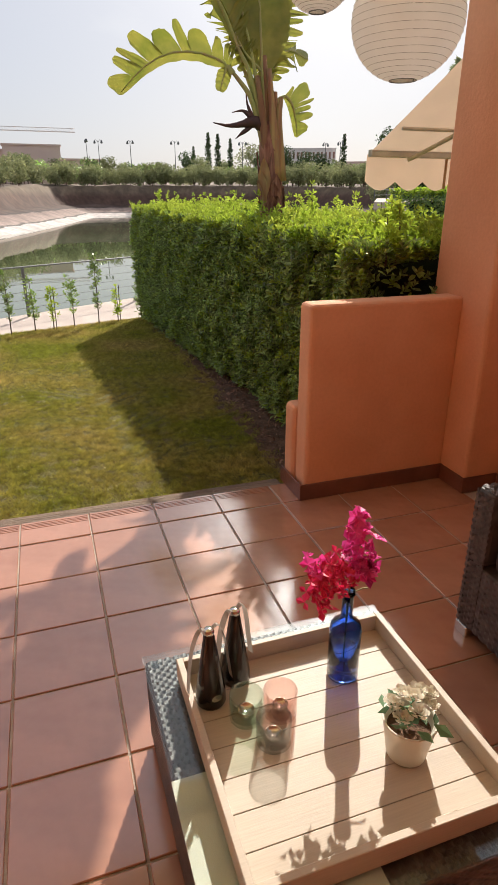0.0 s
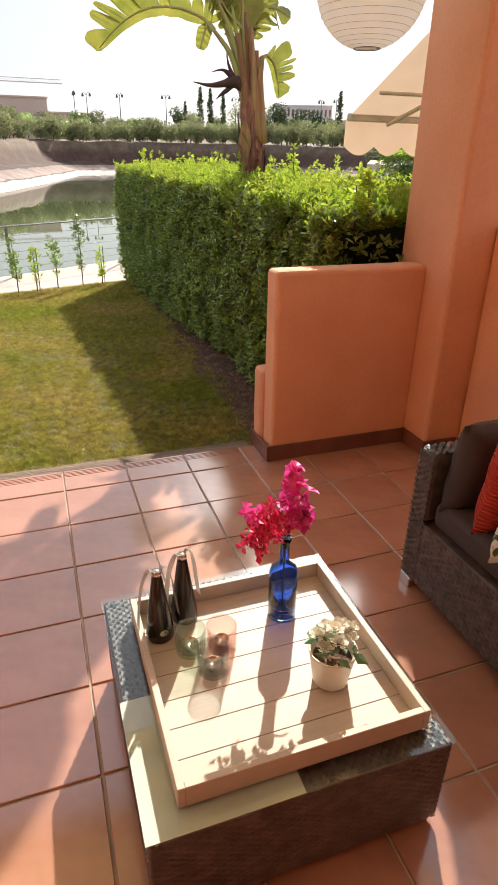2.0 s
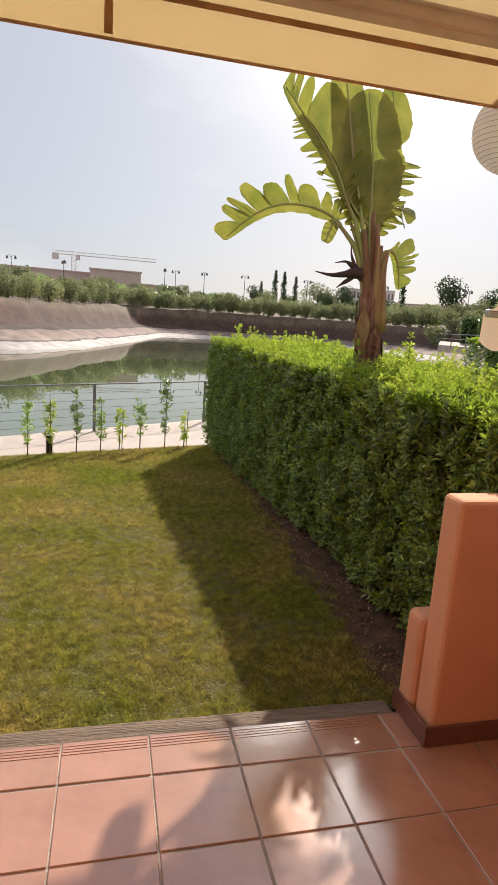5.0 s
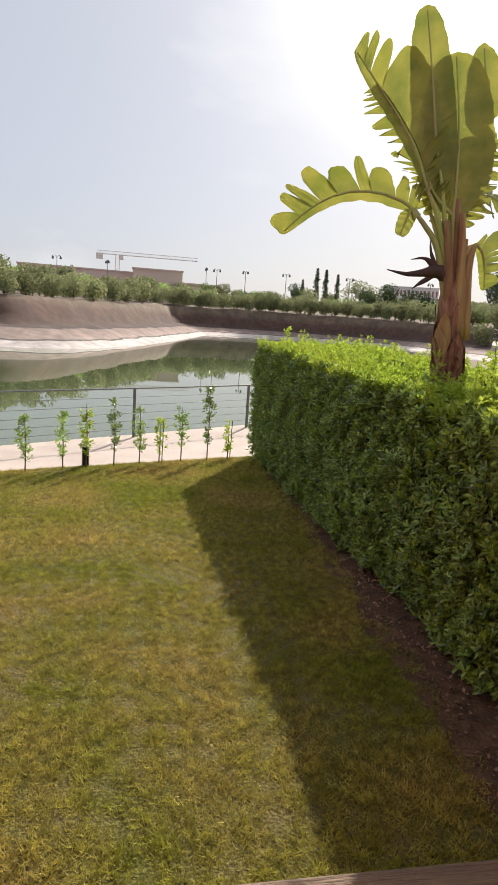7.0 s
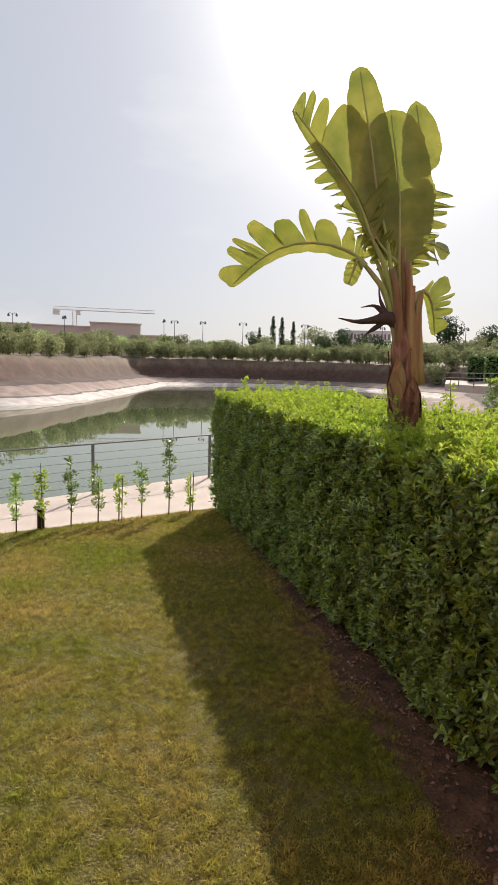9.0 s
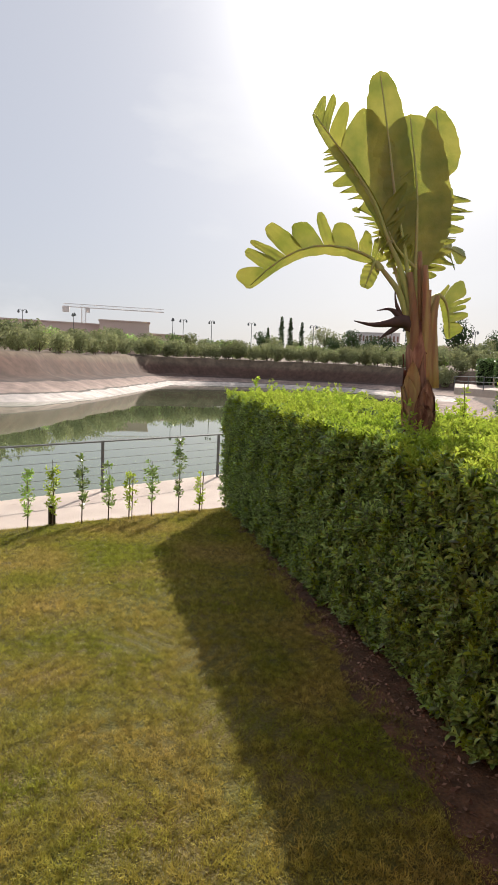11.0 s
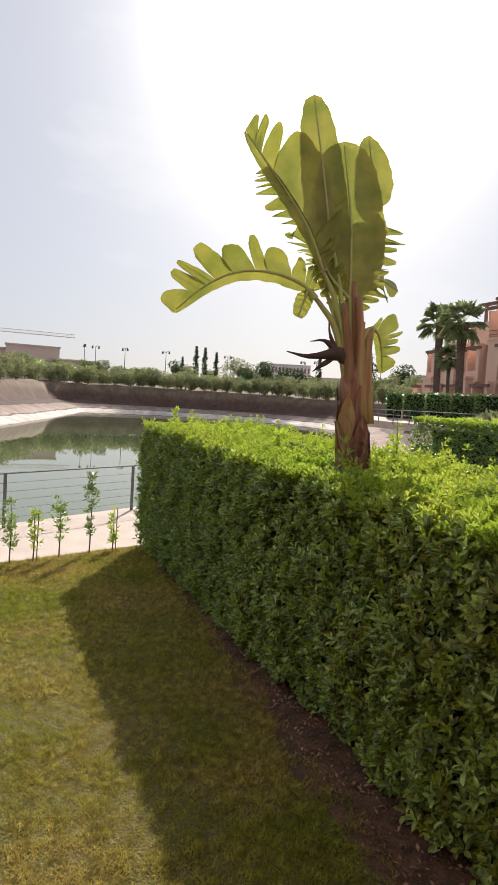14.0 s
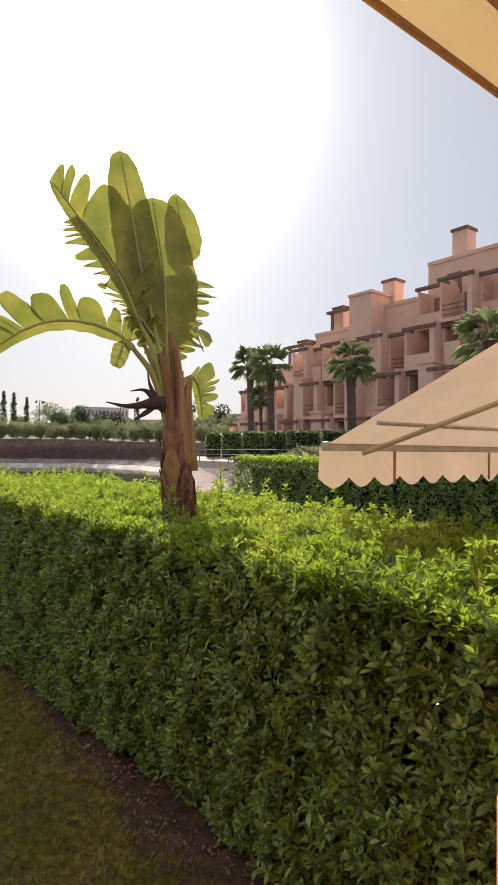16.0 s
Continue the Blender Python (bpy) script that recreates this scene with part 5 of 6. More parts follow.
def weave(name, parent, axis, at, a0, a1, z0, z1, out, material=None, sw=0.022, sh=0.011, label=""):
    """A woven face: short raised strips in brick order on the plane axis=at, over a0..a1 and z0..z1."""
    verts, faces = [], []
    rows = int((z1 - z0) / sh)
    n = max(1, int((a1 - a0) / sw))
    for r in range(rows):
        zc = z0 + (r + 0.5) * sh
        for k in range(-1, n + 1):
            c = a0 + (k + 0.5 + 0.5 * (r % 2)) * sw
            lo, hi = max(a0, c - sw * 0.47), min(a1, c + sw * 0.47)
            if hi - lo < sw * 0.2:
                continue
            i = len(verts)
            for aa, o in ((lo, 0), ((lo + hi) / 2 - sw * 0.2, out), ((lo + hi) / 2 + sw * 0.2, out), (hi, 0)):
                for zz in (zc - sh * 0.45, zc + sh * 0.45):
                    if axis == "x":
                        verts.append((at + o, aa, zz))
                    elif axis == "y":
                        verts.append((aa, at + o, zz))
                    else:
                        verts.append((aa, zz, at + o))
            faces += [(i, i + 2, i + 3, i + 1), (i + 2, i + 4, i + 5, i + 3), (i + 4, i + 6, i + 7, i + 5)]
    ob = raw(name, verts, faces, material or M_RATTAN, parent)
    ob["kind"] = "stuff"
    return ob


def make_table():
    t = thing("coffee_table", ((TX0 + TX1) / 2, (TY0 + TY1) / 2, 0), label="low square dark rattan coffee table with a glass top", category="table")
    w, d = (TX1 - TX0) / 2, (TY1 - TY0) / 2
    bm = bmesh.new()
    box(bm, -w + 0.008, w - 0.008, -d + 0.008, d - 0.008, 0.02, TZ - 0.014, 0.006)
    part("frame", bm, M_RATTAN, t)
    weave("weave", t, "y", -d + 0.008, -w + 0.008, w - 0.008, 0.02, TZ - 0.014, -0.002, sw=0.03, sh=0.009)
    weave("weave", t, "y", d - 0.008, -w + 0.008, w - 0.008, 0.02, TZ - 0.014, 0.002, sw=0.03, sh=0.009)
    weave("weave", t, "x", -w + 0.008, -d + 0.008, d - 0.008, 0.02, TZ - 0.014, -0.002, sw=0.03, sh=0.009)
    weave("weave", t, "x", w - 0.008, -d + 0.008, d - 0.008, 0.02, TZ - 0.014, 0.002, sw=0.03, sh=0.009)
    weave("weave", t, "z", TZ - 0.014, -w + 0.01, w - 0.01, -d + 0.01, d - 0.01, 0.005)
    bm = bmesh.new()
    box(bm, -w, w, -d, d, TZ - 0.007, TZ, 0.0015)
    g = part("glass_top", bm, M_TABLEGLASS, t, "clear greenish glass sheet")
    g.visible_shadow = False
    for sx in (-1, 1):
        for sy in (-1, 1):
            bm = bmesh.new()
            box(bm, sx * (w - 0.05) - 0.02, sx * (w - 0.05) + 0.02, sy * (d - 0.05) - 0.02, sy * (d - 0.05) + 0.02, 0, 0.02)
            part("foot", bm, M_CHROME, t)
            bm = bmesh.new()
            lathe(bm, [(0.012, TZ - 0.0085), (0.012, TZ - 0.0075)], 16, (sx * (w - 0.03), sy * (d - 0.03), 0))
            part("glass_pad", bm, M_CLEAR, t)


make_table()


def placemat():
    t = thing("placemat", (0.06, -1.875, TZ - 0.0088), label="cream cloth mat lying under the glass of the coffee table", category="placemat")
    bm = bmesh.new()
    box(bm, 0, 0.328, 0, 0.338, 0, 0.0014, 0.0004, 1)
    part("cloth", bm, mat("cream_cloth", (0.70, 0.69, 0.62), (0.66, 0.65, 0.58), 8, 0.9, 0.1, 200), t)


placemat()


def make_tray():
    X0, X1, Y0, Y1 = 0.133, 0.705, -1.83, -1.262
    cx, cy = (X0 + X1) / 2, (Y0 + Y1) / 2
    t = thing("tray", (cx, cy, TZ + 0.001), label="square pale wooden tray of boards on the glass table", category="tray")
    w, d = (X1 - X0) / 2, (Y1 - Y0) / 2
    n = 7
    pw = 2 * (d - 0.016) / n
    for k in range(n):
        bm = bmesh.new()
        box(bm, -w + 0.016, w - 0.016, -d + 0.016 + k * pw + 0.0008, -d + 0.016 + (k + 1) * pw - 0.0008, 0, 0.011, 0.0008, 1)
        part("board", bm, M_WOOD, t)
    H = 0.056
    for x0, x1, y0, y1 in ((-w, -w + 0.016, -d, d), (w - 0.016, w, -d, d), (-w + 0.016, w - 0.016, -d, -d + 0.016), (-w + 0.016, w - 0.016, d - 0.016, d)):
        bm = bmesh.new()
        box(bm, x0, x1, y0, y1, 0, H, 0.0015, 1)
        part("side", bm, M_WOOD, t)


make_tray()
TF = TZ + 0.0125


def bottle():
    b = thing("vase", (0.525, -1.40, TF), label="blue glass bottle vase holding magenta blossom on the tray", category="vase")
    bm = bmesh.new()
    lathe(bm, [(0.001, 0.0), (0.034, 0.0), (0.039, 0.006), (0.039, 0.142), (0.035, 0.160), (0.018, 0.174), (0.0140, 0.187), (0.0140, 0.242), (0.0165, 0.244), (0.0165, 0.256), (0.0115, 0.256), (0.0115, 0.187), (0.015, 0.174), (0.032, 0.158), (0.036, 0.142), (0.035, 0.012), (0.001, 0.008)], 40, caps=False)
    part("bottle", bm, M_BLUEGLASS, b, smooth=True)
    bm = bmesh.new()
    lathe(bm, [(0.001, 0.009), (0.0345, 0.0125), (0.0345, 0.085), (0.001, 0.085)], 32, caps=False)
    part("water", bm, thin_glass("water", (0.80, 0.90, 1.0), 0.03), b, smooth=True)


bottle()


def petals(name, rng, centre, spread, n, size, material, parent):
    spots_v, faces = [], []
    for _ in range(n):
        c = centre + Vector((rng.gauss(0, spread[0]), rng.gauss(0, spread[1]), rng.gauss(0, spread[2])))
        axis = Vector((rng.gauss(0, 1), rng.gauss(0, 1) - 0.6, rng.gauss(0, 1) + 0.5)).normalized()
        s0 = axis.orthogonal().normalized()
        s1 = axis.cross(s0)
        k = 3 if material is M_PETALR else 5
        for j in range(k):
            a = 2 * math.pi * j / k + rng.random()
            d = s0 * math.cos(a) + s1 * math.sin(a)
            e = axis.cross(d)
            sz = size * rng.uniform(0.7, 1.15)
            i = len(spots_v)
            spots_v += [c, c + d * sz * 0.5 + e * sz * 0.38 + axis * sz * 0.25, c + d * sz + axis * sz * 0.12, c + d * sz * 0.5 - e * sz * 0.38 + axis * sz * 0.25]
            faces += [(i, i + 1, i + 2), (i, i + 2, i + 3)]
    return raw(name, spots_v, faces, material, parent)


def blossom():
    rng = random.Random(7)
    f = thing("flower_sprig", (0.525, -1.40, TF), label="magenta and crimson orchid and bougainvillea blossom in the bottle", category="flowers")
    for pts in ([(0, 0, 0.02), (0.0, 0, 0.22), (0.012, 0.01, 0.29), (0.03, 0.02, 0.38)], [(0, 0, 0.02), (-0.003, 0, 0.22), (-0.03, -0.01, 0.27), (-0.07, -0.02, 0.29)], [(0, 0, 0.03), (0.003, 0, 0.22), (0.03, 0, 0.25), (0.05, 0, 0.25)]):
        bm = bmesh.new()
        tube(bm, catmull(pts, 10), 0.0018, 5)
        part("stem", bm, M_STALK, f)
    for c, sp, n, m, sz in (((0.030, 0.02, 0.375), 0.013, 5, M_PETALP, 0.024), ((0.042, 0.01, 0.345), 0.015, 6, M_PETALP, 0.024), ((0.022, 0.01, 0.315), 0.014, 6, M_PETALP, 0.022), ((0.030, 0.0, 0.285), 0.016, 8, M_PETALP, 0.022), ((0.055, 0.0, 0.262), 0.013, 8, M_PETALP, 0.022), ((0.0, 0, 0.285), 0.018, 8, M_PETALP, 0.022),
                            ((-0.035, 0, 0.30), 0.016, 10, M_PETALR, 0.019), ((-0.058, -0.01, 0.275), 0.018, 16, M_PETALR, 0.019), ((-0.035, -0.01, 0.262), 0.02, 16, M_PETALR, 0.019), ((-0.070, -0.02, 0.245), 0.014, 10, M_PETALR, 0.019), ((-0.075, 0, 0.305), 0.013, 8, M_PETALP, 0.018), ((-0.060, -0.02, 0.215), 0.008, 6, M_PETALR, 0.018), ((-0.010, -0.01, 0.255), 0.014, 8, M_PETALR, 0.018)):
        petals("blossom", rng, Vector((c[0] * 1.12 - 0.006, c[1], c[2] * 1.1 + 0.012)), (sp, sp, sp), int(n * 1.3), sz * 1.12, m, f)


blossom()


def potted():
    at = Vector((0.552, -1.645, TF))
    p = thing("flower_pot", tuple(at), label="small cream ceramic pot on the tray", category="flower pot")
    bm = bmesh.new()
    lathe(bm, [(0.001, 0), (0.030, 0), (0.033, 0.004), (0.044, 0.078), (0.046, 0.082), (0.043, 0.083), (0.040, 0.075), (0.032, 0.05), (0.001, 0.05)], 36, caps=False)
    part("pot", bm, M_POT, p, smooth=True)
    bm = bmesh.new()
    lathe(bm, [(0.001, 0.06), (0.037, 0.062)], 20, caps=False)
    part("soil", bm, M_SOIL, p)
    p.scale = (1.28, 1.28, 1.2)
    rng = random.Random(9)
    f = thing("artificial_flowers", tuple(at + Vector((0, 0, 0.018))), label="white artificial roses with sage leaves in the cream pot", category="flowers")
    for c in ((-0.03, -0.015, 0.105), (0.0, -0.025, 0.12), (0.035, -0.01, 0.112), (-0.01, 0.02, 0.13), (0.025, 0.02, 0.128), (-0.035, 0.015, 0.118), (0.048, 0.012, 0.118), (0.0, 0.0, 0.14)):
        v, fc = [], []
        c = Vector(c)
        for ring in range(4):
            for j in range(6):
                a = j * math.pi / 3 + ring * 0.5
                r = 0.004 + ring * 0.005
                d = Vector((math.cos(a), math.sin(a), 0))
                e = Vector((-d.y, d.x, 0))
                z = 0.012 - ring * 0.002
                i = len(v)
                v += [c + d * r * 0.4, c + d * r + e * 0.008 + Vector((0, 0, z)), c + d * (r + 0.003) + Vector((0, 0, z + rng.uniform(-0.003, 0.004))), c + d * r - e * 0.008 + Vector((0, 0, z))]
                fc += [(i, i + 1, i + 2), (i, i + 2, i + 3)]
        raw("rose", v, fc, M_PETALW, f)
    spots = [(Vector((rng.uniform(-0.04, 0.04), rng.uniform(-0.04, 0.04), rng.uniform(0.08, 0.10))), Vector((rng.gauss(0, 1), rng.gauss(0, 1), 0.5))) for _ in range(26)]
    leaf_cloud("leaves", spots, 0.04, M_GREEN, f, rng)
    bm = bmesh.new()
    tube(bm, [(0, 0, 0.06), (0, 0, 0.11)], 0.004, 6)
    part("stem", bm, M_GREEN, f)


potted()


def candle_glass(at, material, label):
    g = thing("candle_glass", at, label=label, category="candle holder", group="tealight glasses on the tray")
    bm = bmesh.new()
    lathe(bm, [(0.001, 0), (0.034, 0), (0.039, 0.004), (0.039, 0.070), (0.0375, 0.0715), (0.036, 0.070), (0.036, 0.012), (0.001, 0.010)], 36, caps=False)
    part("glass", bm, material, g, smooth=True)
    bm = bmesh.new()
    lathe(bm, [(0.001, 0.0105), (0.019, 0.0105), (0.019, 0.026), (0.018, 0.026), (0.018, 0.022), (0.001, 0.021)], 24, caps=False)
    part("tealight", bm, M_CHROME, g, smooth=True)
    bm = bmesh.new()
    tube(bm, [(0, 0, 0.021), (0.001, 0, 0.028)], 0.001, 5)
    part("wick", bm, M_BLACK, g)


candle_glass((0.256, -1.448, TF), M_GREENG, "green glass tealight holder on the tray")
candle_glass((0.334, -1.460, TF), M_PINKG, "pink glass tealight holder on the tray")
candle_glass((0.292, -1.528, TF), M_GREYG, "smoky clear glass tealight holder on the tray")


def fly_fan(at, rz, label, badge):
    f = thing("table_fan", at, label=label, category="table fan", group="cone fans on the tray", rz=rz)
    bm = bmesh.new()
    lathe(bm, [(0.001, 0), (0.034, 0), (0.0365, 0.006), (0.0355, 0.03), (0.013, 0.19), (0.009, 0.196), (0.001, 0.196)], 36, caps=False)
    part("body", bm, M_BLACK, f, smooth=True)
    bm = bmesh.new()
    lathe(bm, [(0.001, 0.196), (0.012, 0.196), (0.013, 0.203), (0.011, 0.21), (0.001, 0.211)], 20, caps=False)
    part("hub", bm, M_CHROME, f, smooth=True)
    for s in (-1, 1):
        c = catmull([(0, 0, 0.204), (s * 0.022, 0.0, 0.215), (s * 0.040, 0.004, 0.17), (s * 0.050, 0.006, 0.10), (s * 0.056, 0.004, 0.045)], 16)
        bm = bmesh.new()
        rows = []
        for i, p in enumerate(c):
            w = 0.004 + 0.005 * min(1, i / 6)
            rows.append([bm.verts.new(p + Vector((0, -w, 0))), bm.verts.new(p + Vector((0, w, 0)))])
        for a, b in zip(rows, rows[1:]):
            bm.faces.new((a[0], a[1], b[1], b[0]))
        bmesh.ops.solidify(bm, geom=bm.faces[:], thickness=0.0008)
        part("blade", bm, M_BLADE, f, "soft smoky strip")
    if badge:
        bm = bmesh.new()
        lathe(bm, [(0.001, 0), (0.013, 0), (0.013, 0.0015), (0.001, 0.002)], 20, caps=False)
        bmesh.ops.transform(bm, matrix=Matrix.Translation((0.0, -0.0345, 0.035)) @ Matrix.Rotation(radians(82), 4, "X") @ Matrix.Diagonal((1.0, 0.65, 1, 1)), verts=bm.verts)
        part("badge", bm, M_CHROME, f)


M_BLADE = mat("grey_plastic", (0.50, 0.43, 0.38), None, 8, 0.4, 0.0, 40, trans=0.3)
fly_fan((0.192, -1.372, TF), 10, "black cone table fan with soft drooping blades", True)
fly_fan((0.268, -1.325, TF), 25, "black cone table fan standing behind its twin", False)


# ---- sofa ----
def cushion(name, at, size, rot, material, label, parent=None, category="cushion"):
    bm = bmesh.new()
    w, h, t = size
    n = 14
    g = {}
    for sgn in (-1, 1):
        for i in range(n + 1):
            for j in range(n + 1):
                u, v = i / n * 2 - 1, j / n * 2 - 1
                puff = max(0, (1 - u ** 4) * (1 - v ** 4)) ** 0.5
                edge = i in (0, n) or j in (0, n)
                if edge and sgn == 1:
                    g[(1, i, j)] = g[(-1, i, j)]
                    continue
                pin = 1 - 0.07 * (1 - u * u) * (abs(v) ** 3) - 0.0
                pin2 = 1 - 0.07 * (1 - v * v) * (abs(u) ** 3)
                g[(sgn, i, j)] = bm.verts.new((u * w / 2 * pin2, sgn * t / 2 * puff + 0.004 * noise.noise(Vector((u * 3, v * 3, sgn))), v * h / 2 * pin))
        for i in range(n):
            for j in range(n):
                q = [g[(sgn, i, j)], g[(sgn, i + 1, j)], g[(sgn, i + 1, j + 1)], g[(sgn, i, j + 1)]]
                bm.faces.new(q if sgn < 0 else q[::-1])
    ob = part(name, bm, material, parent, smooth=True)
    ob.matrix_world = pose(*at, *rot)
    if parent is None:
        tagged(ob, label=label, category=category)
    return ob


def corduroy():
    m = M_RED
    nt = m.node_tree
    p = nt.nodes["Principled BSDF"]
    tc = nt.nodes.new("ShaderNodeTexCoord")
    w = nt.nodes.new("ShaderNodeTexWave")
    w.wave_type, w.bands_direction = "BANDS", "Z"
    w.inputs["Scale"].default_value, w.inputs["Distortion"].default_value = 22, 0.6
    b = nt.nodes.new("ShaderNodeBump")
    b.inputs["Strength"].default_value, b.inputs["Distance"].default_value = 0.9, 0.01
    nt.links.new(tc.outputs["Object"], w.inputs[0])
    nt.links.new(w.outputs["Fac"], b.inputs["Height"])
    nt.links.new(b.outputs[0], p.inputs["Normal"])


corduroy()


def floral():
    m, nt, p = nodes_of("leaf_print")
    N, L = nt.nodes.new, nt.links.new
    tc = N("ShaderNodeTexCoord")
    w = N("ShaderNodeTexNoise")
    w.inputs["Scale"].default_value, w.inputs["Distortion"].default_value = 14, 2.5
    r = N("ShaderNodeValToRGB")
    e = r.color_ramp.elements
    r.color_ramp.interpolation = "CONSTANT"
    e[0].position, e[0].color = 0.0, (0.05, 0.10, 0.02, 1)
    e[1].position, e[1].color = 0.47, (0.20, 0.26, 0.07, 1)
    for pos, c in ((0.52, (0.70, 0.64, 0.52, 1)), (0.64, (0.62, 0.30, 0.26, 1)), (0.68, (0.70, 0.64, 0.52, 1))):
        k = r.color_ramp.elements.new(pos)
        k.color = c
    L(tc.outputs["Object"], w.inputs[0])
    L(w.outputs[0], r.inputs[0])
    L(r.outputs[0], p.inputs["Base Color"])
    p.inputs["Roughness"].default_value = 0.9
    return m


def make_sofa():
    s = thing("sofa", (0, 0, 0), label="dark rattan sofa with a brown seat cushion", category="sofa")
    x0, x1, y0, y1 = 1.16, 1.92, -3.1, -1.05
    bm = bmesh.new()
    box(bm, x0 + 0.006, x1, y0, y1 - 0.006, 0.045, 0.29, 0.012)
    part("seat_frame", bm, M_RATTAN, s)
    weave("weave", s, "x", x0 + 0.006, y0, y1 - 0.09, 0.05, 0.29, -0.004, sw=0.042, sh=0.012)
    bm = bmesh.new()
    box(bm, x0 + 0.006, x1, y1 - 0.085, y1 - 0.006, 0.30, 0.565, 0.016)
    part("armrest", bm, M_RATTAN, s)
    weave("weave", s, "x", x0 + 0.006, y1 - 0.088, y1 - 0.006, 0.05, 0.56, -0.004, sw=0.034, sh=0.012)
    weave("weave", s, "z", 0.565, x0 + 0.01, x1, y1 - 0.085, y1 - 0.006, 0.006, sw=0.03, sh=0.014)
    weave("weave", s, "y", y1 - 0.006, x0 + 0.01, x1, 0.05, 0.56, 0.008, sw=0.036, sh=0.014)
    bm = bmesh.new()
    box(bm, x1 - 0.08, x1, y0, y1 - 0.09, 0.30, 0.62, 0.016)
    part("backrest", bm, M_RATTAN, s)
    for y in (y0 + 0.04, y1 - 0.035):
        bm = bmesh.new()
        box(bm, x0 + 0.002, x0 + 0.05, y - 0.03, y + 0.03, 0, 0.045, 0.004)
        part("foot", bm, M_CHROME, s)
    for k in range(3):
        bm = bmesh.new()
        ya = y1 - 0.10 - k * 0.66
        box(bm, x0 + 0.02, x1 - 0.09, ya - 0.65, ya, 0.30, 0.405, 0.035, 4)
        for v in bm.verts:
            v.co.z += 0.008 * noise.noise(Vector((v.co.x * 6, v.co.y * 6, 0)))
        part("seat_cushion", bm, M_CUSHION, s, "brown fabric", smooth=True)


make_sofa()
cushion("throw_pillow", (1.385, -1.20, 0.545), (0.42, 0.34, 0.13), (8, 0, 3), M_CUSHION, "dark brown cushion against the sofa arm")
cushion("throw_pillow", (1.39, -1.355, 0.60), (0.44, 0.42, 0.13), (10, -4, 6), M_RED, "bright red corduroy cushion on the sofa")
cushion("throw_pillow", (1.34, -1.50, 0.58), (0.42, 0.40, 0.12), (12, 3, 8), floral(), "leaf print cushion on the sofa")

# ---- skirting, timber edge, soil strip ----
for nm, d in (("baseboard", (1.022, 1.85, -0.012, -0.002, 0, 0.085)), ("baseboard", (1.838, 1.848, -0.195, -0.014, 0, 0.085)), ("baseboard", (1.018, 1.028, -0.012, 0.255, 0, 0.085)), ("baseboard", (1.838, 2.05, -0.205, -0.195, 0, 0.085)), ("baseboard", (2.048, 2.058, -5.2, -0.207, 0, 0.085))):
    bm = bmesh.new()
    box(bm, *d, 0.002, 1)
    tagged(part(nm, bm, M_SKIRT), kind="structure")
bm = bmesh.new()
for k, (a, b) in enumerate(((-9.0, -6.2), (-6.19, -3.4), (-3.39, -1.1), (-1.09, 1.02))):
    t = bmesh.new()
    box(t, a, b, 0.207, 0.315, -0.16, -0.025 + 0.006 * (k % 2), 0.012, 2)
    join(bm, t)
tagged(part("trim", bm, M_TIMBER), kind="structure", label="weathered timber edging between tiles and lawn", category="edging")
bm = bmesh.new()
n = 40
lo, hi = [], []
for k in range(n + 1):
    y = 0.32 + 6.9 * k / n
    xw = 0.07 + 0.10 * noise.noise(Vector((y * 2.3, 0, 5)))
    lo.append(bm.verts.new((1.14 + 0.045 * y - xw, y, lawn_z(0, y) + 0.003)))
    hi.append(bm.verts.new((1.75, y, lawn_z(0, y) + 0.010)))
for k in range(n):
    bm.faces.new((lo[k], hi[k], hi[k + 1], lo[k + 1]))
tagged(part("soil_strip", bm, M_SOIL), kind="structure", label="bare dry soil with fallen leaves along the hedge foot", category="soil")

rng = random.Random(31)
litter = []
for _ in range(2200):
    y = 0.35 + 6.7 * rng.random()
    litter.append((Vector((1.12 + 0.05 * y + 0.4 * rng.random(), y, lawn_z(0, y) + 0.012)), Vector((rng.gauss(0, 0.3), rng.gauss(0, 0.3), 1.5))))
M_LITTER = mat("dry_leaf", (0.38, 0.22, 0.15), (0.14, 0.07, 0.045), 6, 0.9, 0.0, 40, vary=0.7)
tagged(leaf_cloud("leaf_litter", litter, 0.028, M_LITTER, None, rng), kind="stuff", label="dry fallen leaves and clippings on the soil under the hedge", category="leaf litter")


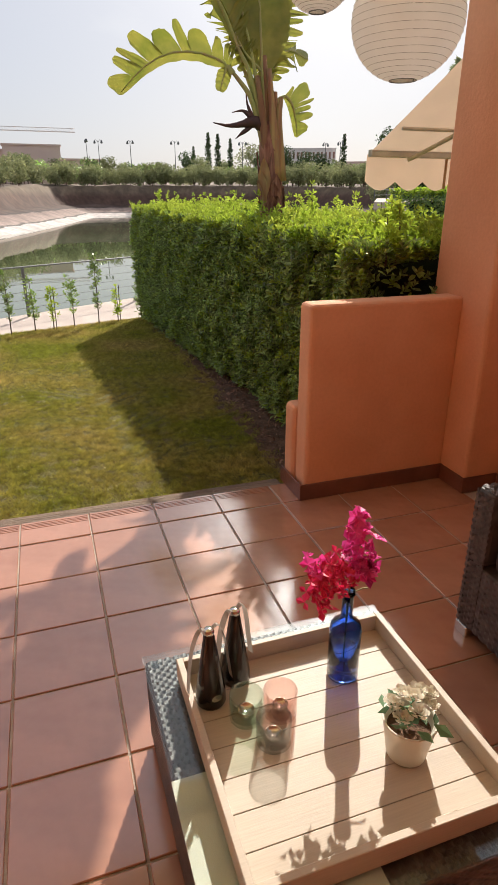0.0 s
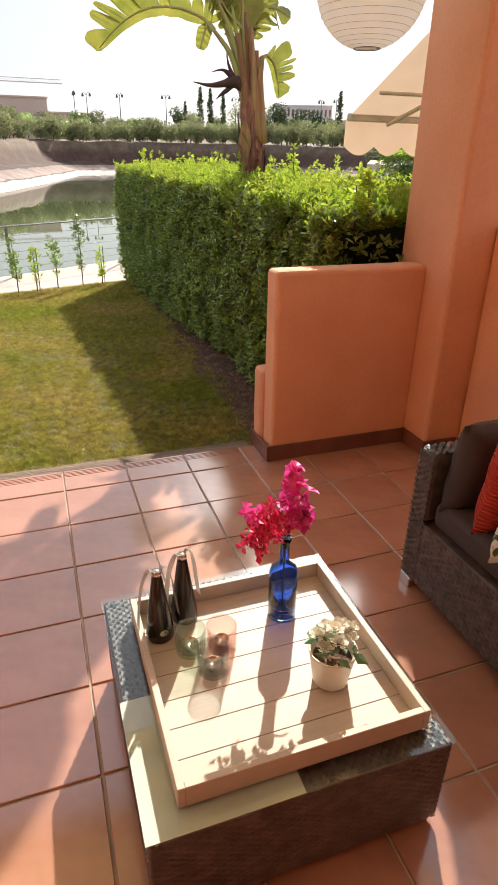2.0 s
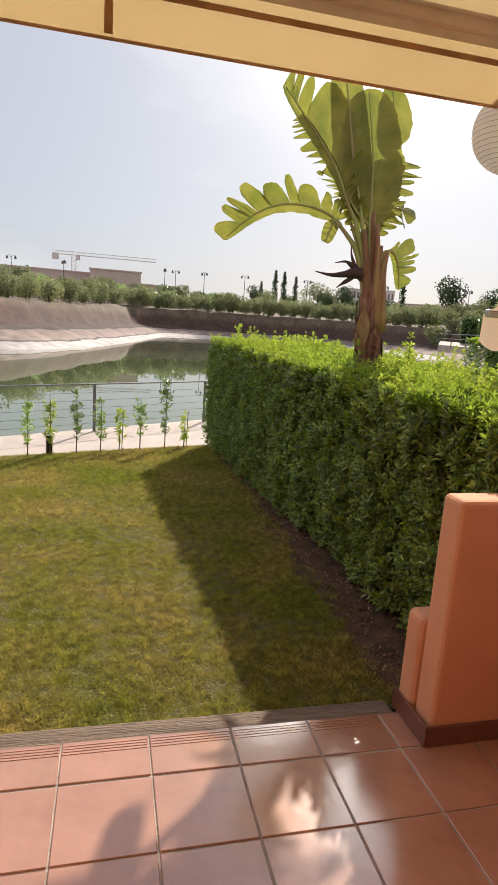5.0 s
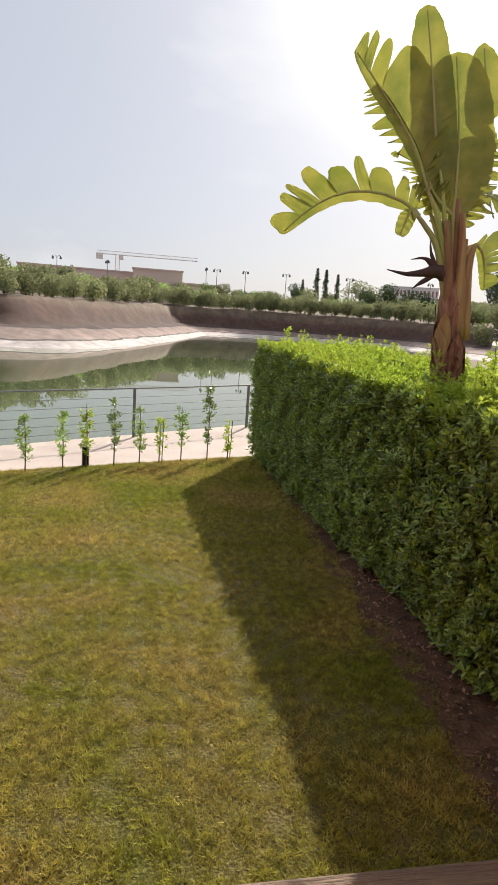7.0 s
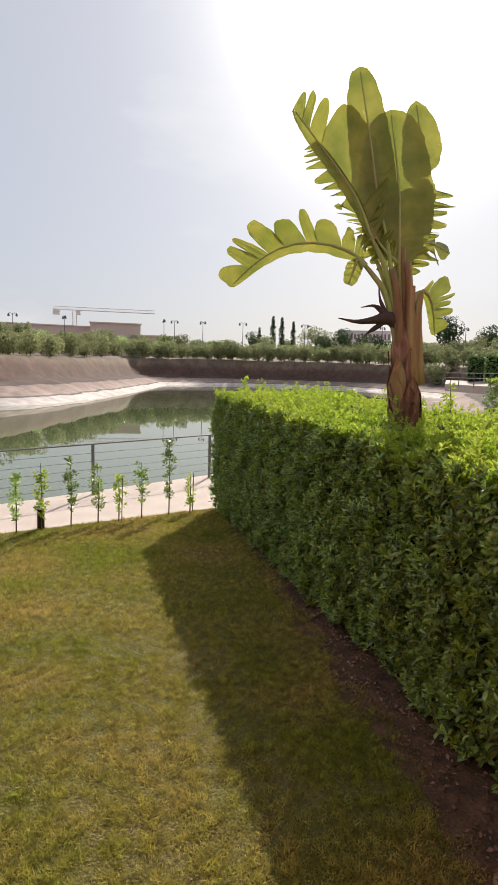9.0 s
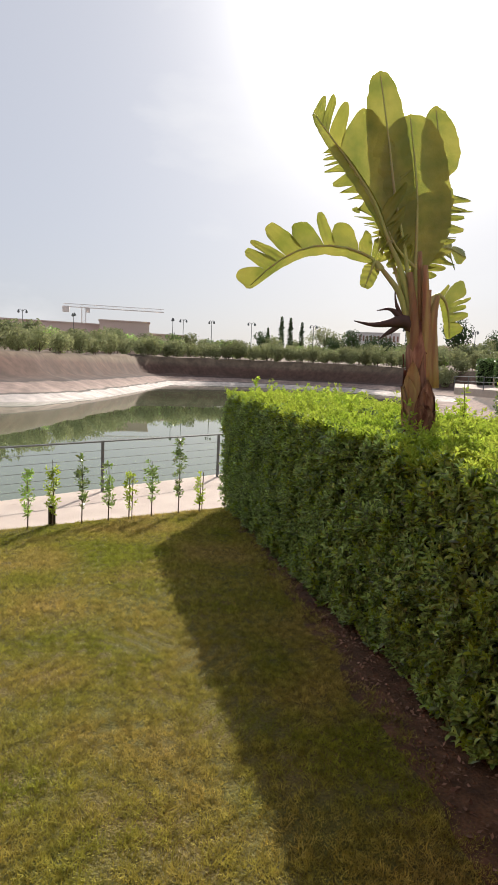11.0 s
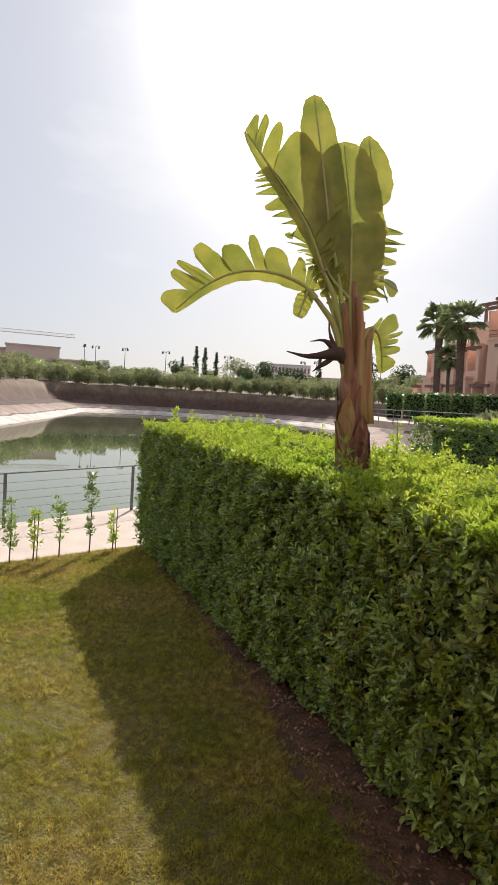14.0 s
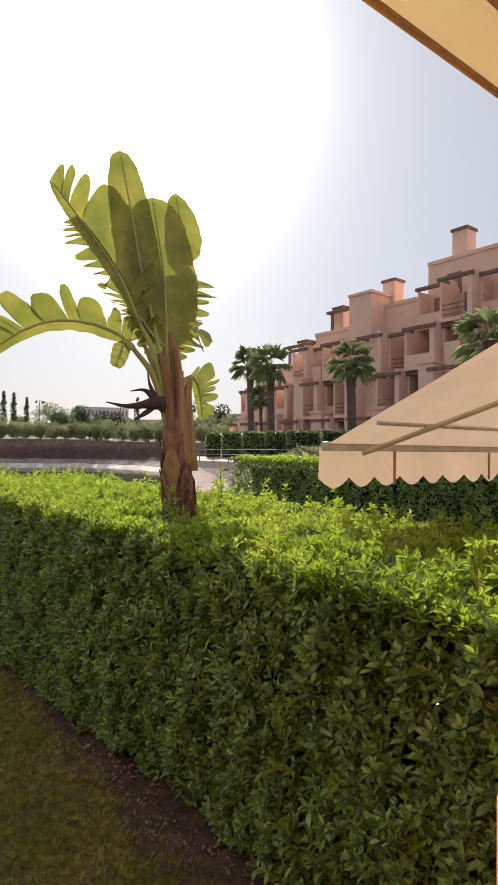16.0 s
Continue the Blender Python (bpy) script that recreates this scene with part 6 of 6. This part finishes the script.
# ---- grass ----
def make_grass():
    rng = np.random.default_rng(4)
    total = 0
    vs, fs = [], []
    for x0, x1, y0, y1, dens, hh in ((-2.2, 1.46, 0.31, 3.0, 30000, 0.019), (-3.2, 1.52, 3.0, 7.5, 11000, 0.028), (-3.4, -2.2, 0.31, 3.0, 6000, 0.024), (-7, -3.2, 0.31, 6.5, 500, 0.04)):
        n = int((x1 - x0) * (y1 - y0) * dens)
        x = rng.uniform(x0, x1, n)
        y = rng.uniform(y0, y1, n)
        ye = EDGE_A.y + (x - EDGE_A.x) * (EDGE_B.y - EDGE_A.y) / (EDGE_B.x - EDGE_A.x)
        soil = x > 1.15 + 0.05 * y + 0.04 * np.sin(y * 5) + 0.02 * np.sin(y * 17) + rng.normal(0, 0.03, len(x))
        keep = (y < ye - 0.02) & ~soil
        x, y = x[keep], y[keep]
        n = len(x)
        z = LAWN_Z - LAWN_SLOPE * (y - 0.25) - 0.004
        a = rng.uniform(0, 2 * np.pi, n)
        h = hh * rng.uniform(0.4, 1.2, n) * (1 + 0.55 * np.sin(x * 23 + 3 * np.sin(y * 9)) * np.sin(y * 19 + 4 * np.sin(x * 7)))
        lean = rng.uniform(0.3, 1.9, n) * h
        b = rng.uniform(0, 2 * np.pi, n)
        w = hh * 0.15
        v = np.empty((n, 3, 3))
        v[:, 0] = np.stack([x - np.cos(a) * w, y - np.sin(a) * w, z], 1)
        v[:, 1] = np.stack([x + np.cos(a) * w, y + np.sin(a) * w, z], 1)
        v[:, 2] = np.stack([x + np.cos(b) * lean, y + np.sin(b) * lean, z + h], 1)
        vs.append(v.reshape(-1, 3))
        fs.append(np.arange(n * 3).reshape(-1, 3) + total)
        total += n * 3
    v, f = np.concatenate(vs), np.concatenate(fs)
    me = bpy.data.meshes.new("grass")
    me.vertices.add(len(v))
    me.vertices.foreach_set("co", v.astype(np.float32).ravel())
    me.loops.add(f.size)
    me.loops.foreach_set("vertex_index", f.astype(np.int32).ravel())
    me.polygons.add(len(f))
    me.polygons.foreach_set("loop_start", np.arange(0, f.size, 3, dtype=np.int32))
    me.update(calc_edges=True)
    me.materials.append(M_GRASS)
    tagged(new("grass", me), kind="stuff", label="short green and straw-coloured grass blades", category="grass")


make_grass()


# ---- tiles ----
def make_tiles():
    def tile_mesh(w, d, grooves=0):
        bm = bmesh.new()
        t = 0.012
        box(bm, 0, w, 0, d, -t, 0.0, 0.0022, 1)
        if grooves:
            for k in range(grooves):
                y = d - 0.018 - k * 0.014
                box(bm, 0.004, w - 0.004, y - 0.003, y + 0.003, -0.002, 0.0016)
        me = bpy.data.meshes.new("tile")
        bm.to_mesh(me)
        bm.free()
        me.materials.append(M_TILE)
        return me
    g = 0.007
    full, edge = tile_mesh(P - g, Q - g), tile_mesh(P - g, 0.195, 4)
    rng = random.Random(2)
    for i in range(-10, 6):
        for j in range(-17, 1):
            me, y, x = (edge, 0.004, i * P) if j == 0 else (full, j * Q, i * P)
            if j == 0 and x > 0.75:
                continue
            ob = new("tile", me)
            ob.parent = floor_ob
            ob.location = (x + g / 2, y + g / 2, rng.uniform(-0.0008, 0.0))
            ob.rotation_euler = (rng.gauss(0, 0.0015), rng.gauss(0, 0.0015), 0)
    bm = bmesh.new()
    box(bm, 3 * P + g / 2, 1.03 - 0.002, 0.006, 0.2, -0.012, 0, 0.002, 1)
    ob = part("tile", bm, M_TILE, floor_ob)


make_tiles()
